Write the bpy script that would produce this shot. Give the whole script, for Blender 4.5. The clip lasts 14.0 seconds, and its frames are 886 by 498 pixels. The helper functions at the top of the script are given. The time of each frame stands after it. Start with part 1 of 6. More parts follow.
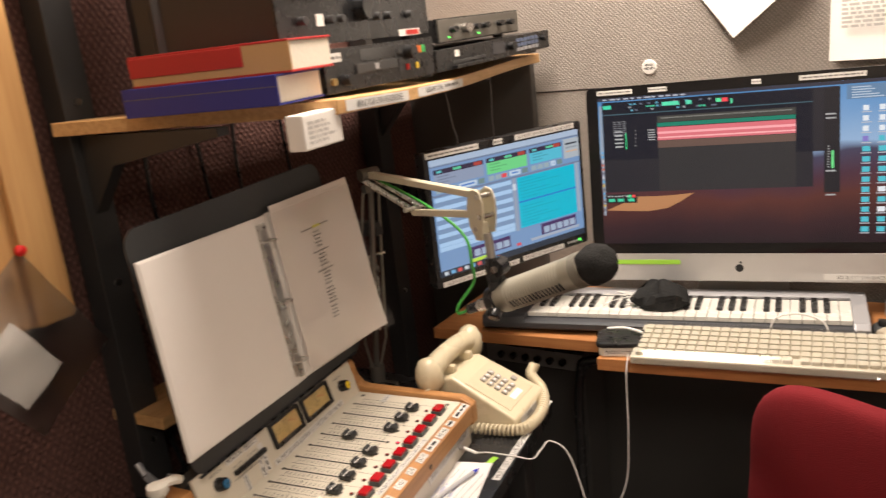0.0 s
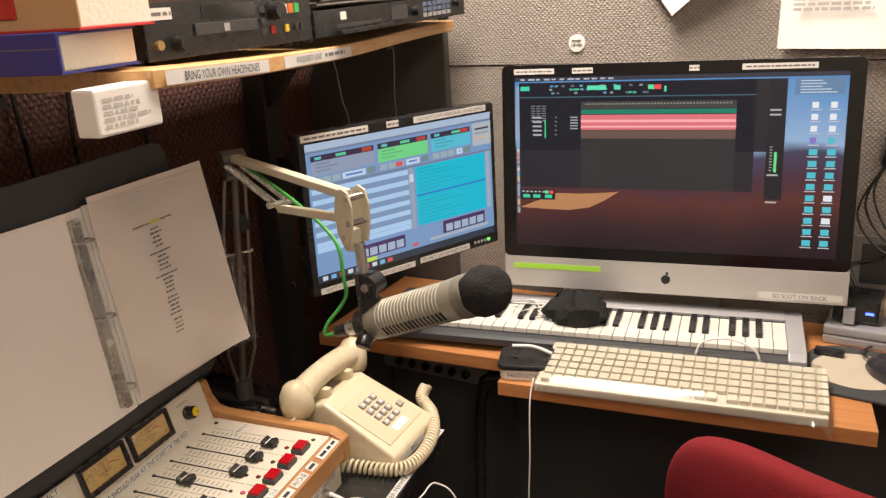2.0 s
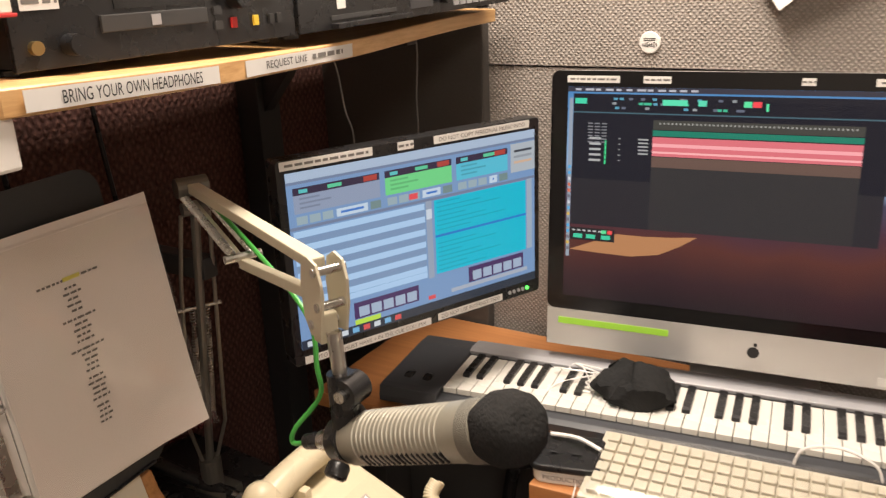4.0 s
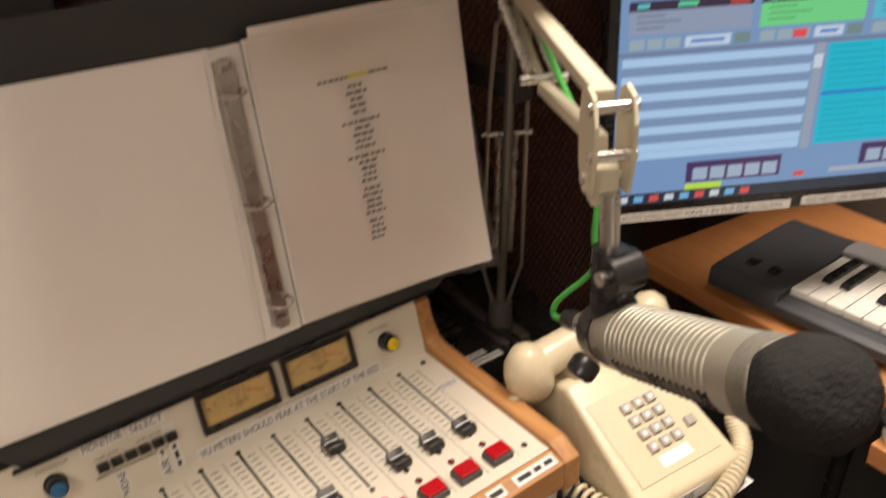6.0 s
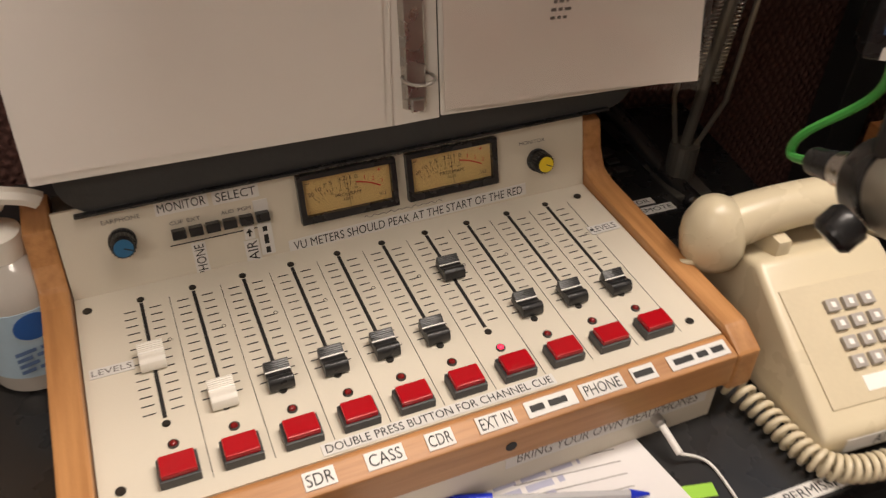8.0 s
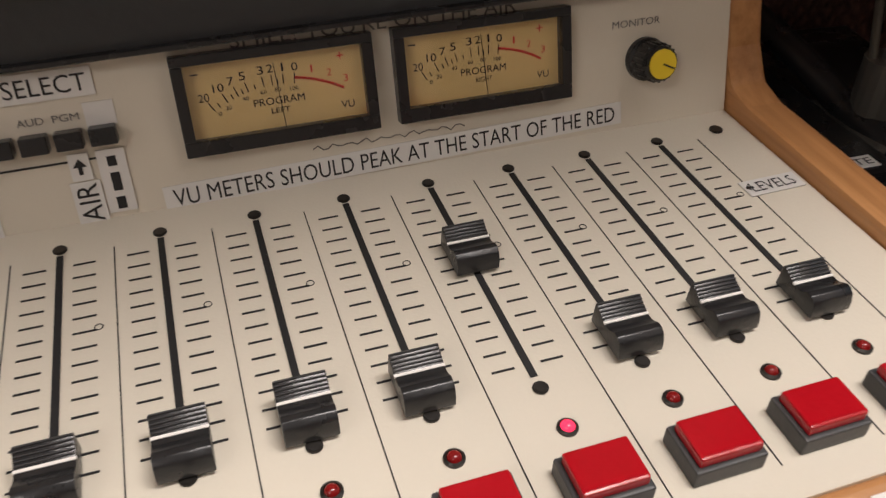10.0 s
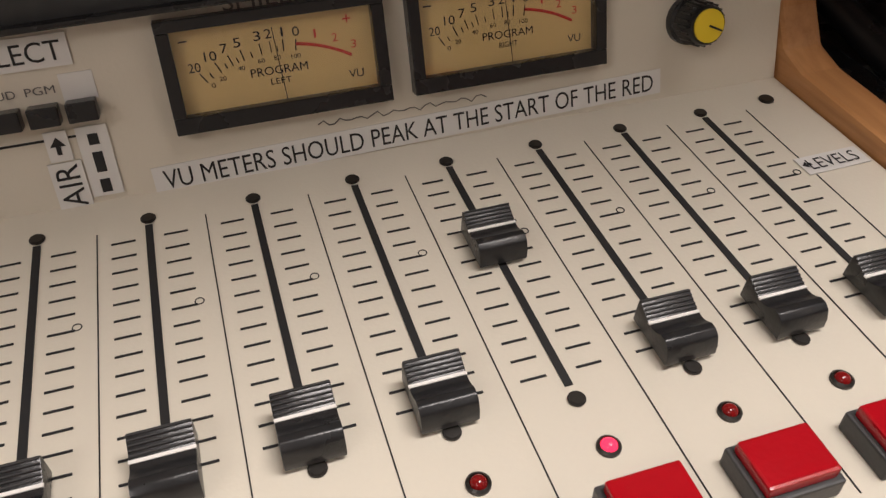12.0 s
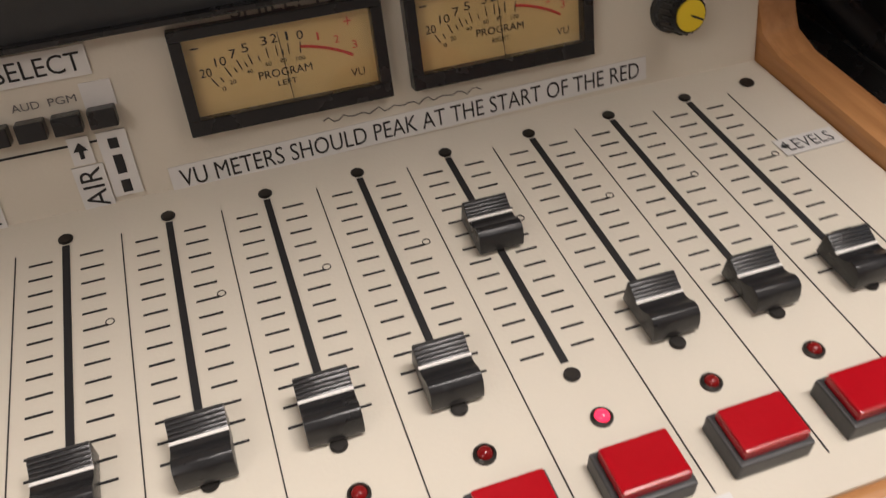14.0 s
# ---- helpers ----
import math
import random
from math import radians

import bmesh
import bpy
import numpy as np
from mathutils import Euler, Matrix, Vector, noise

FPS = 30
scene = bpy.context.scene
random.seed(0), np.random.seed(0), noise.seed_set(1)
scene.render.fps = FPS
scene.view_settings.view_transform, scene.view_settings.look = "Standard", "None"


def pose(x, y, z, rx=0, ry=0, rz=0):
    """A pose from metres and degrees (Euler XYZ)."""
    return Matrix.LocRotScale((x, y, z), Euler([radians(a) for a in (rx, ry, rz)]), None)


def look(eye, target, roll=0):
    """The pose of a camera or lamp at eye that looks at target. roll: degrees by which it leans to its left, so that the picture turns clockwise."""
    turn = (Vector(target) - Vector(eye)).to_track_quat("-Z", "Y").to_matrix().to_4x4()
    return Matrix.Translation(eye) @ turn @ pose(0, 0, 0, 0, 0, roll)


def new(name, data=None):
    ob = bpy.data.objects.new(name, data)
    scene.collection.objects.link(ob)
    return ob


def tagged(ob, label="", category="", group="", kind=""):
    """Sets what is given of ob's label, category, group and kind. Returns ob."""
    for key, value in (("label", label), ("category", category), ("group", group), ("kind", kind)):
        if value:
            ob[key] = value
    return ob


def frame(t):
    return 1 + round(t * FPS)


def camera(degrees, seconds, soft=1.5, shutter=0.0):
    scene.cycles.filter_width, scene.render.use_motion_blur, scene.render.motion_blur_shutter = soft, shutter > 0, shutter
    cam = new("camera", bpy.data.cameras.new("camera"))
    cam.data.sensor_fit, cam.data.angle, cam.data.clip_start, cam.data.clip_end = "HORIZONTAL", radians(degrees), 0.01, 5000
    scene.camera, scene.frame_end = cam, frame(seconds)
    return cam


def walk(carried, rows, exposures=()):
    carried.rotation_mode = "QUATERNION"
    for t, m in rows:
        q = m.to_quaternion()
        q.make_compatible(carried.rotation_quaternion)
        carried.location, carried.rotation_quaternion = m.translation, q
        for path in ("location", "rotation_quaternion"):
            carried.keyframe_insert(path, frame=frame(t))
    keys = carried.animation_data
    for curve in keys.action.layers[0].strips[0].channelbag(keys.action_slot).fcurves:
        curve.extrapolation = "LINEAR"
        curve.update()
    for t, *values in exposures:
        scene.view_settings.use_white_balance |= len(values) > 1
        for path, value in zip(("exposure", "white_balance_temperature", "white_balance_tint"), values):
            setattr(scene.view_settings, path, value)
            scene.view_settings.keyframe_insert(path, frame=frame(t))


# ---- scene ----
cam = camera(56.6, 14.0, 1.3, 0.5)
PATH = [
    (0, (0.305, 0.073, 1.459), (-0.709, 1.722, 0.956), -6.7),
    (0.5, (0.3, 0.164, 1.455), (-0.604, 1.862, 0.909), -5.5),
    (1, (0.282, 0.274, 1.46), (-0.559, 1.999, 0.895), -4.9),
    (1.5, (0.268, 0.342, 1.455), (-0.576, 2.061, 0.878), -4.4),
    (2, (0.268, 0.357, 1.45), (-0.619, 2.046, 0.85), -3.5),
    (4.5, (0.1, 0.755, 1.454), (-0.962, 2.309, 0.779), -1.6),
    (5, (0.082, 0.788, 1.455), (-1.216, 2.144, 0.762), -2.0),
    (5.5, (0.094, 0.848, 1.431), (-1.421, 1.915, 0.678), -3.2),
    (6, (0.078, 0.889, 1.379), (-1.465, 1.734, 0.429), -3.2),
    (6.5, (0.073, 0.905, 1.348), (-1.465, 1.542, 0.24), -3.8),
    (7, (0.058, 0.898, 1.326), (-1.436, 1.428, 0.106), -3.7),
    (7.5, (0.02, 0.906, 1.298), (-1.467, 1.401, 0.056), -1.3),
    (8, (-0.056, 0.93, 1.242), (-1.549, 1.399, -0.003), 2.0),
    (10.5, (-0.323, 1.036, 0.998), (-1.855, 1.337, -0.253), -0.3),
    (11, (-0.329, 1.032, 0.999), (-1.845, 1.33, -0.271), -0.4),
    (11.5, (-0.328, 1.032, 0.998), (-1.829, 1.32, -0.293), -0.6),
    (12, (-0.333, 1.035, 0.994), (-1.83, 1.308, -0.304), -0.8),
    (12.5, (-0.34, 1.035, 1.007), (-1.83, 1.298, -0.301), -0.8),
    (13, (-0.335, 1.033, 1.003), (-1.825, 1.282, -0.308), -1.1),
    (13.5, (-0.334, 1.033, 1.009), (-1.815, 1.282, -0.312), -0.8),
    (14, (-0.322, 1.031, 1.015), (-1.766, 1.3, -0.342), -2.3),
]
walk(cam, [(t, look(eye, target, roll)) for t, eye, target, roll in PATH],
     [(0.0, 0.0, 6500, 10), (5.0, -0.03, 6500, 10), (6.0, -0.1, 6500, 10), (7.0, -0.38, 6500, 10), (8.2, -0.48, 6250, 10), (10.3, -0.48, 5800, 10), (14.0, -0.48, 5800, 10)])

# ---- world and light ----
world = bpy.data.worlds.new("world")
scene.world = world
world.use_nodes = True
world.node_tree.nodes["Background"].inputs[0].default_value = (0.9, 0.85, 0.8, 1)
world.node_tree.nodes["Background"].inputs[1].default_value = 0.05
scene.view_settings.exposure = 0.0


def area_lamp(name, x, y, z, sx, sy, watts, colour):
    data = bpy.data.lights.new(name, "AREA")
    data.shape, data.size, data.size_y, data.energy, data.color = "RECTANGLE", sx, sy, watts, colour
    ob = new(name, data)
    ob.matrix_world = pose(x, y, z)
    return ob


area_lamp("ceiling_lamp", -0.275, 1.5, 2.38, 0.36, 1.0, 49, (1.0, 0.86, 0.73))
area_lamp("ceiling_lamp_rear", 0.95, -0.35, 2.38, 0.6, 1.1, 27, (1.0, 0.86, 0.73))

# ---- materials ----
MATS = {}


def mat(name, col, rough=0.5, metal=0.0, var=0.12, scale=14.0, bump=0.05, fine=260.0, spec=0.5, emit=None, power=1.0):
    """A procedural surface: base colour varied at two scales, fine relief, uneven gloss."""
    if name in MATS:
        return MATS[name]
    m = bpy.data.materials.new(name)
    m.use_nodes = True
    nt = m.node_tree
    b = nt.nodes["Principled BSDF"]
    b.inputs["Roughness"].default_value, b.inputs["Metallic"].default_value = rough, metal
    b.inputs["Specular IOR Level"].default_value = spec
    tc = nt.nodes.new("ShaderNodeTexCoord")
    n1, n2 = nt.nodes.new("ShaderNodeTexNoise"), nt.nodes.new("ShaderNodeTexNoise")
    n1.inputs["Scale"].default_value, n1.inputs["Detail"].default_value = scale, 5
    n2.inputs["Scale"].default_value, n2.inputs["Detail"].default_value = fine, 2
    for n in (n1, n2):
        nt.links.new(tc.outputs["Object"], n.inputs["Vector"])
    mix = nt.nodes.new("ShaderNodeMix")
    mix.data_type = "RGBA"
    mix.inputs[6].default_value = (*[min(1, c * (1 - var)) for c in col], 1)
    mix.inputs[7].default_value = (*[min(1, c * (1 + var)) for c in col], 1)
    add = nt.nodes.new("ShaderNodeMath")
    add.operation = "MULTIPLY_ADD"
    add.inputs[1].default_value = 0.35
    nt.links.new(n2.outputs["Fac"], add.inputs[0])
    sub = nt.nodes.new("ShaderNodeMath")
    sub.operation = "MULTIPLY"
    sub.inputs[1].default_value = 0.65
    nt.links.new(n1.outputs["Fac"], sub.inputs[0])
    nt.links.new(sub.outputs[0], add.inputs[2])
    nt.links.new(add.outputs[0], mix.inputs[0])
    nt.links.new(mix.outputs[2], b.inputs["Base Color"])
    rr = nt.nodes.new("ShaderNodeMapRange")
    rr.inputs["To Min"].default_value, rr.inputs["To Max"].default_value = max(0.02, rough - 0.12), min(1, rough + 0.12)
    nt.links.new(n1.outputs["Fac"], rr.inputs["Value"])
    nt.links.new(rr.outputs[0], b.inputs["Roughness"])
    if bump:
        bp = nt.nodes.new("ShaderNodeBump")
        bp.inputs["Strength"].default_value, bp.inputs["Distance"].default_value = bump, 0.002
        nt.links.new(n2.outputs["Fac"], bp.inputs["Height"])
        nt.links.new(bp.outputs[0], b.inputs["Normal"])
    if emit:
        b.inputs["Emission Color"].default_value = (*emit, 1)
        b.inputs["Emission Strength"].default_value = power
    MATS[name] = m
    return m


def wood(name, light, dark, axis=1, scale=9.0, rough=0.42):
    """Straight-grained wood, its grain along the given axis of the object."""
    m = mat(name, light, rough, 0, 0.1, 5, 0.06, 300)
    nt = m.node_tree
    b = nt.nodes["Principled BSDF"]
    tc = nt.nodes.new("ShaderNodeTexCoord")
    mp = nt.nodes.new("ShaderNodeMapping")
    sc = [14.0, 14.0, 14.0]
    sc[axis] = 0.7
    mp.inputs["Scale"].default_value = sc
    nz = nt.nodes.new("ShaderNodeTexNoise")
    nz.inputs["Scale"].default_value, nz.inputs["Detail"].default_value, nz.inputs["Roughness"].default_value = scale, 6, 0.65
    rp = nt.nodes.new("ShaderNodeValToRGB")
    rp.color_ramp.elements[0].color, rp.color_ramp.elements[0].position = (*dark, 1), 0.3
    rp.color_ramp.elements[1].color, rp.color_ramp.elements[1].position = (*light, 1), 0.62
    nt.links.new(tc.outputs["Object"], mp.inputs[0])
    nt.links.new(mp.outputs[0], nz.inputs["Vector"])
    nt.links.new(nz.outputs["Fac"], rp.inputs[0])
    nt.links.new(rp.outputs[0], b.inputs["Base Color"])
    return m


def woven(name, col, pitch, depth, contrast, ang=45.0, rough=0.95):
    """Coarse woven cloth: two crossing sets of threads with relief."""
    m = mat(name, col, rough, 0, 0.14, 6, 0.0, 400, 0.2)
    nt = m.node_tree
    b = nt.nodes["Principled BSDF"]
    old = b.inputs["Base Color"].links[0].from_socket
    tc = nt.nodes.new("ShaderNodeTexCoord")
    waves = []
    for k in (-1, 1):
        mp = nt.nodes.new("ShaderNodeMapping")
        mp.inputs["Rotation"].default_value = (0, radians(k * ang), 0) if name.endswith("north") else (radians(k * ang), 0, 0)
        w = nt.nodes.new("ShaderNodeTexWave")
        w.bands_direction = "X" if name.endswith("north") else "Y"
        w.inputs["Scale"].default_value = 0.314 / pitch
        w.inputs["Distortion"].default_value, w.inputs["Detail"].default_value, w.inputs["Detail Scale"].default_value = 2.6, 2, 2.0
        nt.links.new(tc.outputs["Object"], mp.inputs[0])
        nt.links.new(mp.outputs[0], w.inputs["Vector"])
        waves.append(w)
    mx = nt.nodes.new("ShaderNodeMath")
    mx.operation = "MULTIPLY"
    nt.links.new(waves[0].outputs["Fac"], mx.inputs[0])
    nt.links.new(waves[1].outputs["Fac"], mx.inputs[1])
    nz = nt.nodes.new("ShaderNodeTexNoise")
    nz.inputs["Scale"].default_value, nz.inputs["Detail"].default_value = 160, 3
    nt.links.new(tc.outputs["Object"], nz.inputs["Vector"])
    ad = nt.nodes.new("ShaderNodeMath")
    ad.operation = "MULTIPLY_ADD"
    ad.inputs[1].default_value = 0.7
    nt.links.new(mx.outputs[0], ad.inputs[0])
    nt.links.new(nz.outputs["Fac"], ad.inputs[2])
    bp = nt.nodes.new("ShaderNodeBump")
    bp.inputs["Strength"].default_value, bp.inputs["Distance"].default_value = 0.9, depth
    nt.links.new(ad.outputs[0], bp.inputs["Height"])
    nt.links.new(bp.outputs[0], b.inputs["Normal"])
    mul = nt.nodes.new("ShaderNodeMix")
    mul.data_type, mul.blend_type = "RGBA", "MULTIPLY"
    mr = nt.nodes.new("ShaderNodeMapRange")
    mr.inputs["From Min"].default_value, mr.inputs["From Max"].default_value = 0.3, 1.1
    mr.inputs["To Min"].default_value, mr.inputs["To Max"].default_value = 1 - contrast, 1 + contrast * 0.4
    nt.links.new(ad.outputs[0], mr.inputs["Value"])
    mul.inputs[0].default_value = 1.0
    nt.links.new(old, mul.inputs[6])
    nt.links.new(mr.outputs[0], mul.inputs[7])
    nt.links.new(mul.outputs[2], b.inputs["Base Color"])
    return m


def glass(name, tint=(1, 1, 1), gloss=0.06, rough=0.05):
    """Thin clear sheet: mostly see-through with a faint gloss."""
    m = bpy.data.materials.new(name)
    m.use_nodes = True
    nt = m.node_tree
    nt.nodes.remove(nt.nodes["Principled BSDF"])
    t, g, mx = nt.nodes.new("ShaderNodeBsdfTransparent"), nt.nodes.new("ShaderNodeBsdfGlossy"), nt.nodes.new("ShaderNodeMixShader")
    t.inputs[0].default_value = (*tint, 1)
    g.inputs["Roughness"].default_value = rough
    mx.inputs[0].default_value = gloss
    nt.links.new(t.outputs[0], mx.inputs[1])
    nt.links.new(g.outputs[0], mx.inputs[2])
    nt.links.new(mx.outputs[0], nt.nodes["Material Output"].inputs[0])
    return m


def glow(name, col, power):
    m = bpy.data.materials.new(name)
    m.use_nodes = True
    b = m.node_tree.nodes["Principled BSDF"]
    b.inputs["Base Color"].default_value = (0.01, 0.01, 0.01, 1)
    b.inputs["Roughness"].default_value = 0.25
    b.inputs["Emission Color"].default_value = (*col, 1)
    b.inputs["Emission Strength"].default_value = power
    return m


GREY_CLOTH = woven("grey_cloth_north", (0.37, 0.33, 0.295), 0.0065, 0.0025, 0.24)
BROWN_CLOTH = woven("brown_cloth_west", (0.128, 0.063, 0.053), 0.012, 0.004, 0.5, 35)
CARPET = mat("carpet", (0.05, 0.045, 0.045), 0.95, 0, 0.4, 40, 0.6, 300, 0.1)
CEIL = mat("ceiling_white", (0.75, 0.73, 0.69), 0.9, 0, 0.05, 8, 0.2, 120)
PAINT = mat("wall_paint", (0.55, 0.5, 0.44), 0.85, 0, 0.06, 4, 0.1, 200)
SHELF_WOOD = wood("shelf_wood", (0.68, 0.42, 0.19), (0.5, 0.27, 0.1), 1)
SHELF_WOOD_X = wood("shelf_wood_end", (0.68, 0.42, 0.19), (0.5, 0.27, 0.1), 0)
DESK_WOOD = wood("desk_wood", (0.5, 0.22, 0.08), (0.4, 0.16, 0.055), 0, 7)
OAK = wood("oak", (0.5, 0.25, 0.095), (0.34, 0.15, 0.05), 0, 8, 0.38)
OAK_Y = wood("oak_long", (0.5, 0.25, 0.095), (0.34, 0.15, 0.05), 1, 8, 0.38)
DOOR_WOOD = wood("door_wood", (0.62, 0.36, 0.15), (0.52, 0.28, 0.11), 2, 4)
BLACK_LAM = mat("black_laminate", (0.024, 0.024, 0.025), 0.28, 0, 0.3, 20, 0.05, 400)
BLACK_STEEL = mat("black_steel", (0.042, 0.041, 0.041), 0.5, 0.3, 0.3, 25, 0.1, 300)
BLACK_PLASTIC = mat("black_plastic", (0.015, 0.015, 0.016), 0.28, 0, 0.25, 30, 0.08, 500)
BLACK_MATT = mat("black_matt", (0.05, 0.048, 0.046), 0.75, 0, 0.25, 18, 0.2, 300)
DARK_PANEL = mat("dark_panel", (0.085, 0.077, 0.07), 0.9, 0, 0.25, 12, 0.3, 200)
GUNMETAL = mat("gunmetal", (0.035, 0.036, 0.038), 0.4, 0.4, 0.2, 30, 0.05, 300)
PANEL = mat("cream_enamel", (0.66, 0.61, 0.51), 0.45, 0, 0.035, 9, 0.04, 700)
WHITE_PAPER = mat("white_paper", (0.85, 0.82, 0.78), 0.85, 0, 0.03, 12, 0.05, 200)
PAGE_PAPER = mat("page_paper", (0.84, 0.78, 0.74), 0.6, 0, 0.04, 9, 0.08, 90)
TAPE_WHITE = mat("label_white", (0.7, 0.685, 0.66), 0.4, 0, 0.03, 20, 0.02, 300)
INK = mat("ink", (0.012, 0.012, 0.013), 0.6, 0, 0.1, 20, 0)
GREY_INK = mat("grey_ink", (0.16, 0.15, 0.14), 0.7, 0, 0.1, 20, 0)
RED_INK = mat("red_ink", (0.65, 0.04, 0.03), 0.6, 0, 0.1, 20, 0)
RED_CAP = mat("red_button", (0.38, 0.003, 0.009), 0.22, 0, 0.1, 30, 0.05, 500)
DARK_GREY = mat("dark_grey_plastic", (0.045, 0.045, 0.046), 0.45, 0, 0.2, 30, 0.08, 500)
WHITE_CAP = mat("white_cap", (0.8, 0.77, 0.7), 0.4, 0, 0.04, 30, 0.03)
STEEL = mat("steel", (0.55, 0.54, 0.52), 0.28, 1, 0.12, 40, 0.03)
DARK_SCREW = mat("dark_screw", (0.06, 0.055, 0.05), 0.4, 0.8, 0.2, 60, 0.05)
ALU = mat("aluminium", (0.62, 0.61, 0.6), 0.35, 0.55, 0.04, 30, 0.02, 900)
SILVER = mat("silver_plastic", (0.42, 0.42, 0.44), 0.35, 0.3, 0.06, 20, 0.03)
SLATE = mat("slate_plastic", (0.055, 0.058, 0.065), 0.4, 0, 0.15, 20, 0.06)
PHONE_CREAM = mat("phone_cream", (0.62, 0.54, 0.38), 0.3, 0, 0.03, 10, 0.03, 300)
ARM_CREAM = mat("arm_cream", (0.6, 0.55, 0.42), 0.4, 0.1, 0.08, 18, 0.06)
MIC_GREY = mat("mic_fawn", (0.33, 0.315, 0.26), 0.42, 0.4, 0.08, 20, 0.05)
FOAM = mat("black_foam", (0.022, 0.022, 0.022), 0.95, 0, 0.4, 60, 0.9, 220, 0.15)
KEY_WHITE = mat("key_white", (0.68, 0.66, 0.61), 0.25, 0, 0.03, 20, 0.01)
KB_CREAM = mat("keyboard_cream", (0.6, 0.56, 0.46), 0.35, 0, 0.05, 14, 0.03)
WHITE_WIRE = mat("white_wire", (0.78, 0.76, 0.73), 0.4, 0, 0.03, 20, 0.02)
GREEN_WIRE = mat("green_wire", (0.06, 0.35, 0.06), 0.4, 0, 0.1, 20, 0.02)
GREEN_TAPE = mat("green_tape", (0.35, 0.68, 0.06), 0.5, 0, 0.06, 20, 0.04)
MAROON = mat("maroon_cloth", (0.19, 0.015, 0.02), 0.9, 0, 0.15, 60, 0.5, 600, 0.2)
BOOK_RED = mat("book_red", (0.48, 0.03, 0.03), 0.55, 0, 0.15, 14, 0.1, 200)
BOOK_BLUE = mat("book_blue", (0.03, 0.035, 0.24), 0.5, 0, 0.15, 14, 0.1, 200)
BOOK_PAGES = mat("book_pages", (0.78, 0.71, 0.6), 0.9, 0, 0.1, 10, 0.4, 150)
TAN_PAPER = mat("tan_paper", (0.55, 0.45, 0.34), 0.8, 0, 0.05, 9, 0.05)
YELLOW = mat("yellow_cap", (0.75, 0.55, 0.02), 0.4, 0, 0.05, 20, 0.02)
BLUE_CAP = mat("blue_cap", (0.02, 0.13, 0.28), 0.35, 0, 0.1, 20, 0.02)
BRASS = mat("brass", (0.7, 0.5, 0.22), 0.3, 1, 0.1, 30, 0.02)
DIAL = mat("dial_amber", (0.72, 0.52, 0.21), 0.6, 0, 0.05, 12, 0.02)
CLEAR = glass("clear_sheet", (0.96, 0.96, 0.96), 0.05)
FILM = glass("plastic_film", (0.93, 0.92, 0.9), 0.1, 0.12)
LED_OFF = mat("lamp_red_off", (0.2, 0.008, 0.008), 0.15, 0, 0.1, 40, 0)
LED_ON = glow("lamp_red_on", (1.0, 0.03, 0.08), 2.5)
LED_BLUE = glow("lamp_blue", (0.05, 0.1, 1.0), 6.0)
LED_GREEN = glow("lamp_green", (0.1, 1.0, 0.1), 3.0)

# ---- mesh helpers ----


def thing(name, label, category, m, group=""):
    ob = new(name)
    ob.empty_display_size = 0.02
    ob.matrix_world = m
    return tagged(ob, label, category, group)


def part(name, bm, material, parent, label="", smooth=False, angle=40):
    me = bpy.data.meshes.new(name)
    bm.normal_update()
    if smooth:
        for f in bm.faces:
            f.smooth = True
        for e in bm.edges:
            e.smooth = len(e.link_faces) != 2 or e.calc_face_angle(0) < radians(angle)
    bm.to_mesh(me)
    bm.free()
    me.materials.append(material)
    ob = new(name, me)
    ob.parent = parent
    if label:
        ob["label"] = label
    return ob


def solo(name, bm, material, label, category, m=None, kind="", group="", smooth=False):
    ob = part(name, bm, material, None, "", smooth)
    if m is not None:
        ob.matrix_world = m
    return tagged(ob, label, category, group, kind)


def box(sx, sy, sz, at=(0, 0, 0), bevel=0.0, m=None, seg=2):
    bm = bmesh.new()
    bmesh.ops.create_cube(bm, size=1, matrix=Matrix.Diagonal((sx, sy, sz, 1)))
    if bevel:
        bmesh.ops.bevel(bm, geom=bm.edges[:], offset=bevel, segments=seg, profile=0.6, affect="EDGES")
    bmesh.ops.translate(bm, verts=bm.verts, vec=at)
    if m is not None:
        bm.transform(m)
    return bm


def span(x0, x1, y0, y1, z0, z1, bevel=0.0, m=None):
    return box(x1 - x0, y1 - y0, z1 - z0, ((x0 + x1) / 2, (y0 + y1) / 2, (z0 + z1) / 2), bevel, m)


def cyl(r, h, at=(0, 0, 0), axis="Z", seg=24, r2=None, bevel=0.0, m=None):
    bm = bmesh.new()
    bmesh.ops.create_cone(bm, cap_ends=True, segments=seg, radius1=r, radius2=r if r2 is None else r2, depth=h)
    if bevel:
        bmesh.ops.bevel(bm, geom=[e for e in bm.edges if len(e.link_faces) == 2 and e.calc_face_angle(0) > 1], offset=bevel, segments=2, affect="EDGES")
    if axis == "X":
        bm.transform(pose(0, 0, 0, 0, 90, 0))
    if axis == "Y":
        bm.transform(pose(0, 0, 0, -90, 0, 0))
    bmesh.ops.translate(bm, verts=bm.verts, vec=at)
    if m is not None:
        bm.transform(m)
    return bm


def join(*bms):
    out = bmesh.new()
    for b in bms:
        me = bpy.data.meshes.new("tmp")
        b.to_mesh(me)
        b.free()
        out.from_mesh(me)
        bpy.data.meshes.remove(me)
    return out


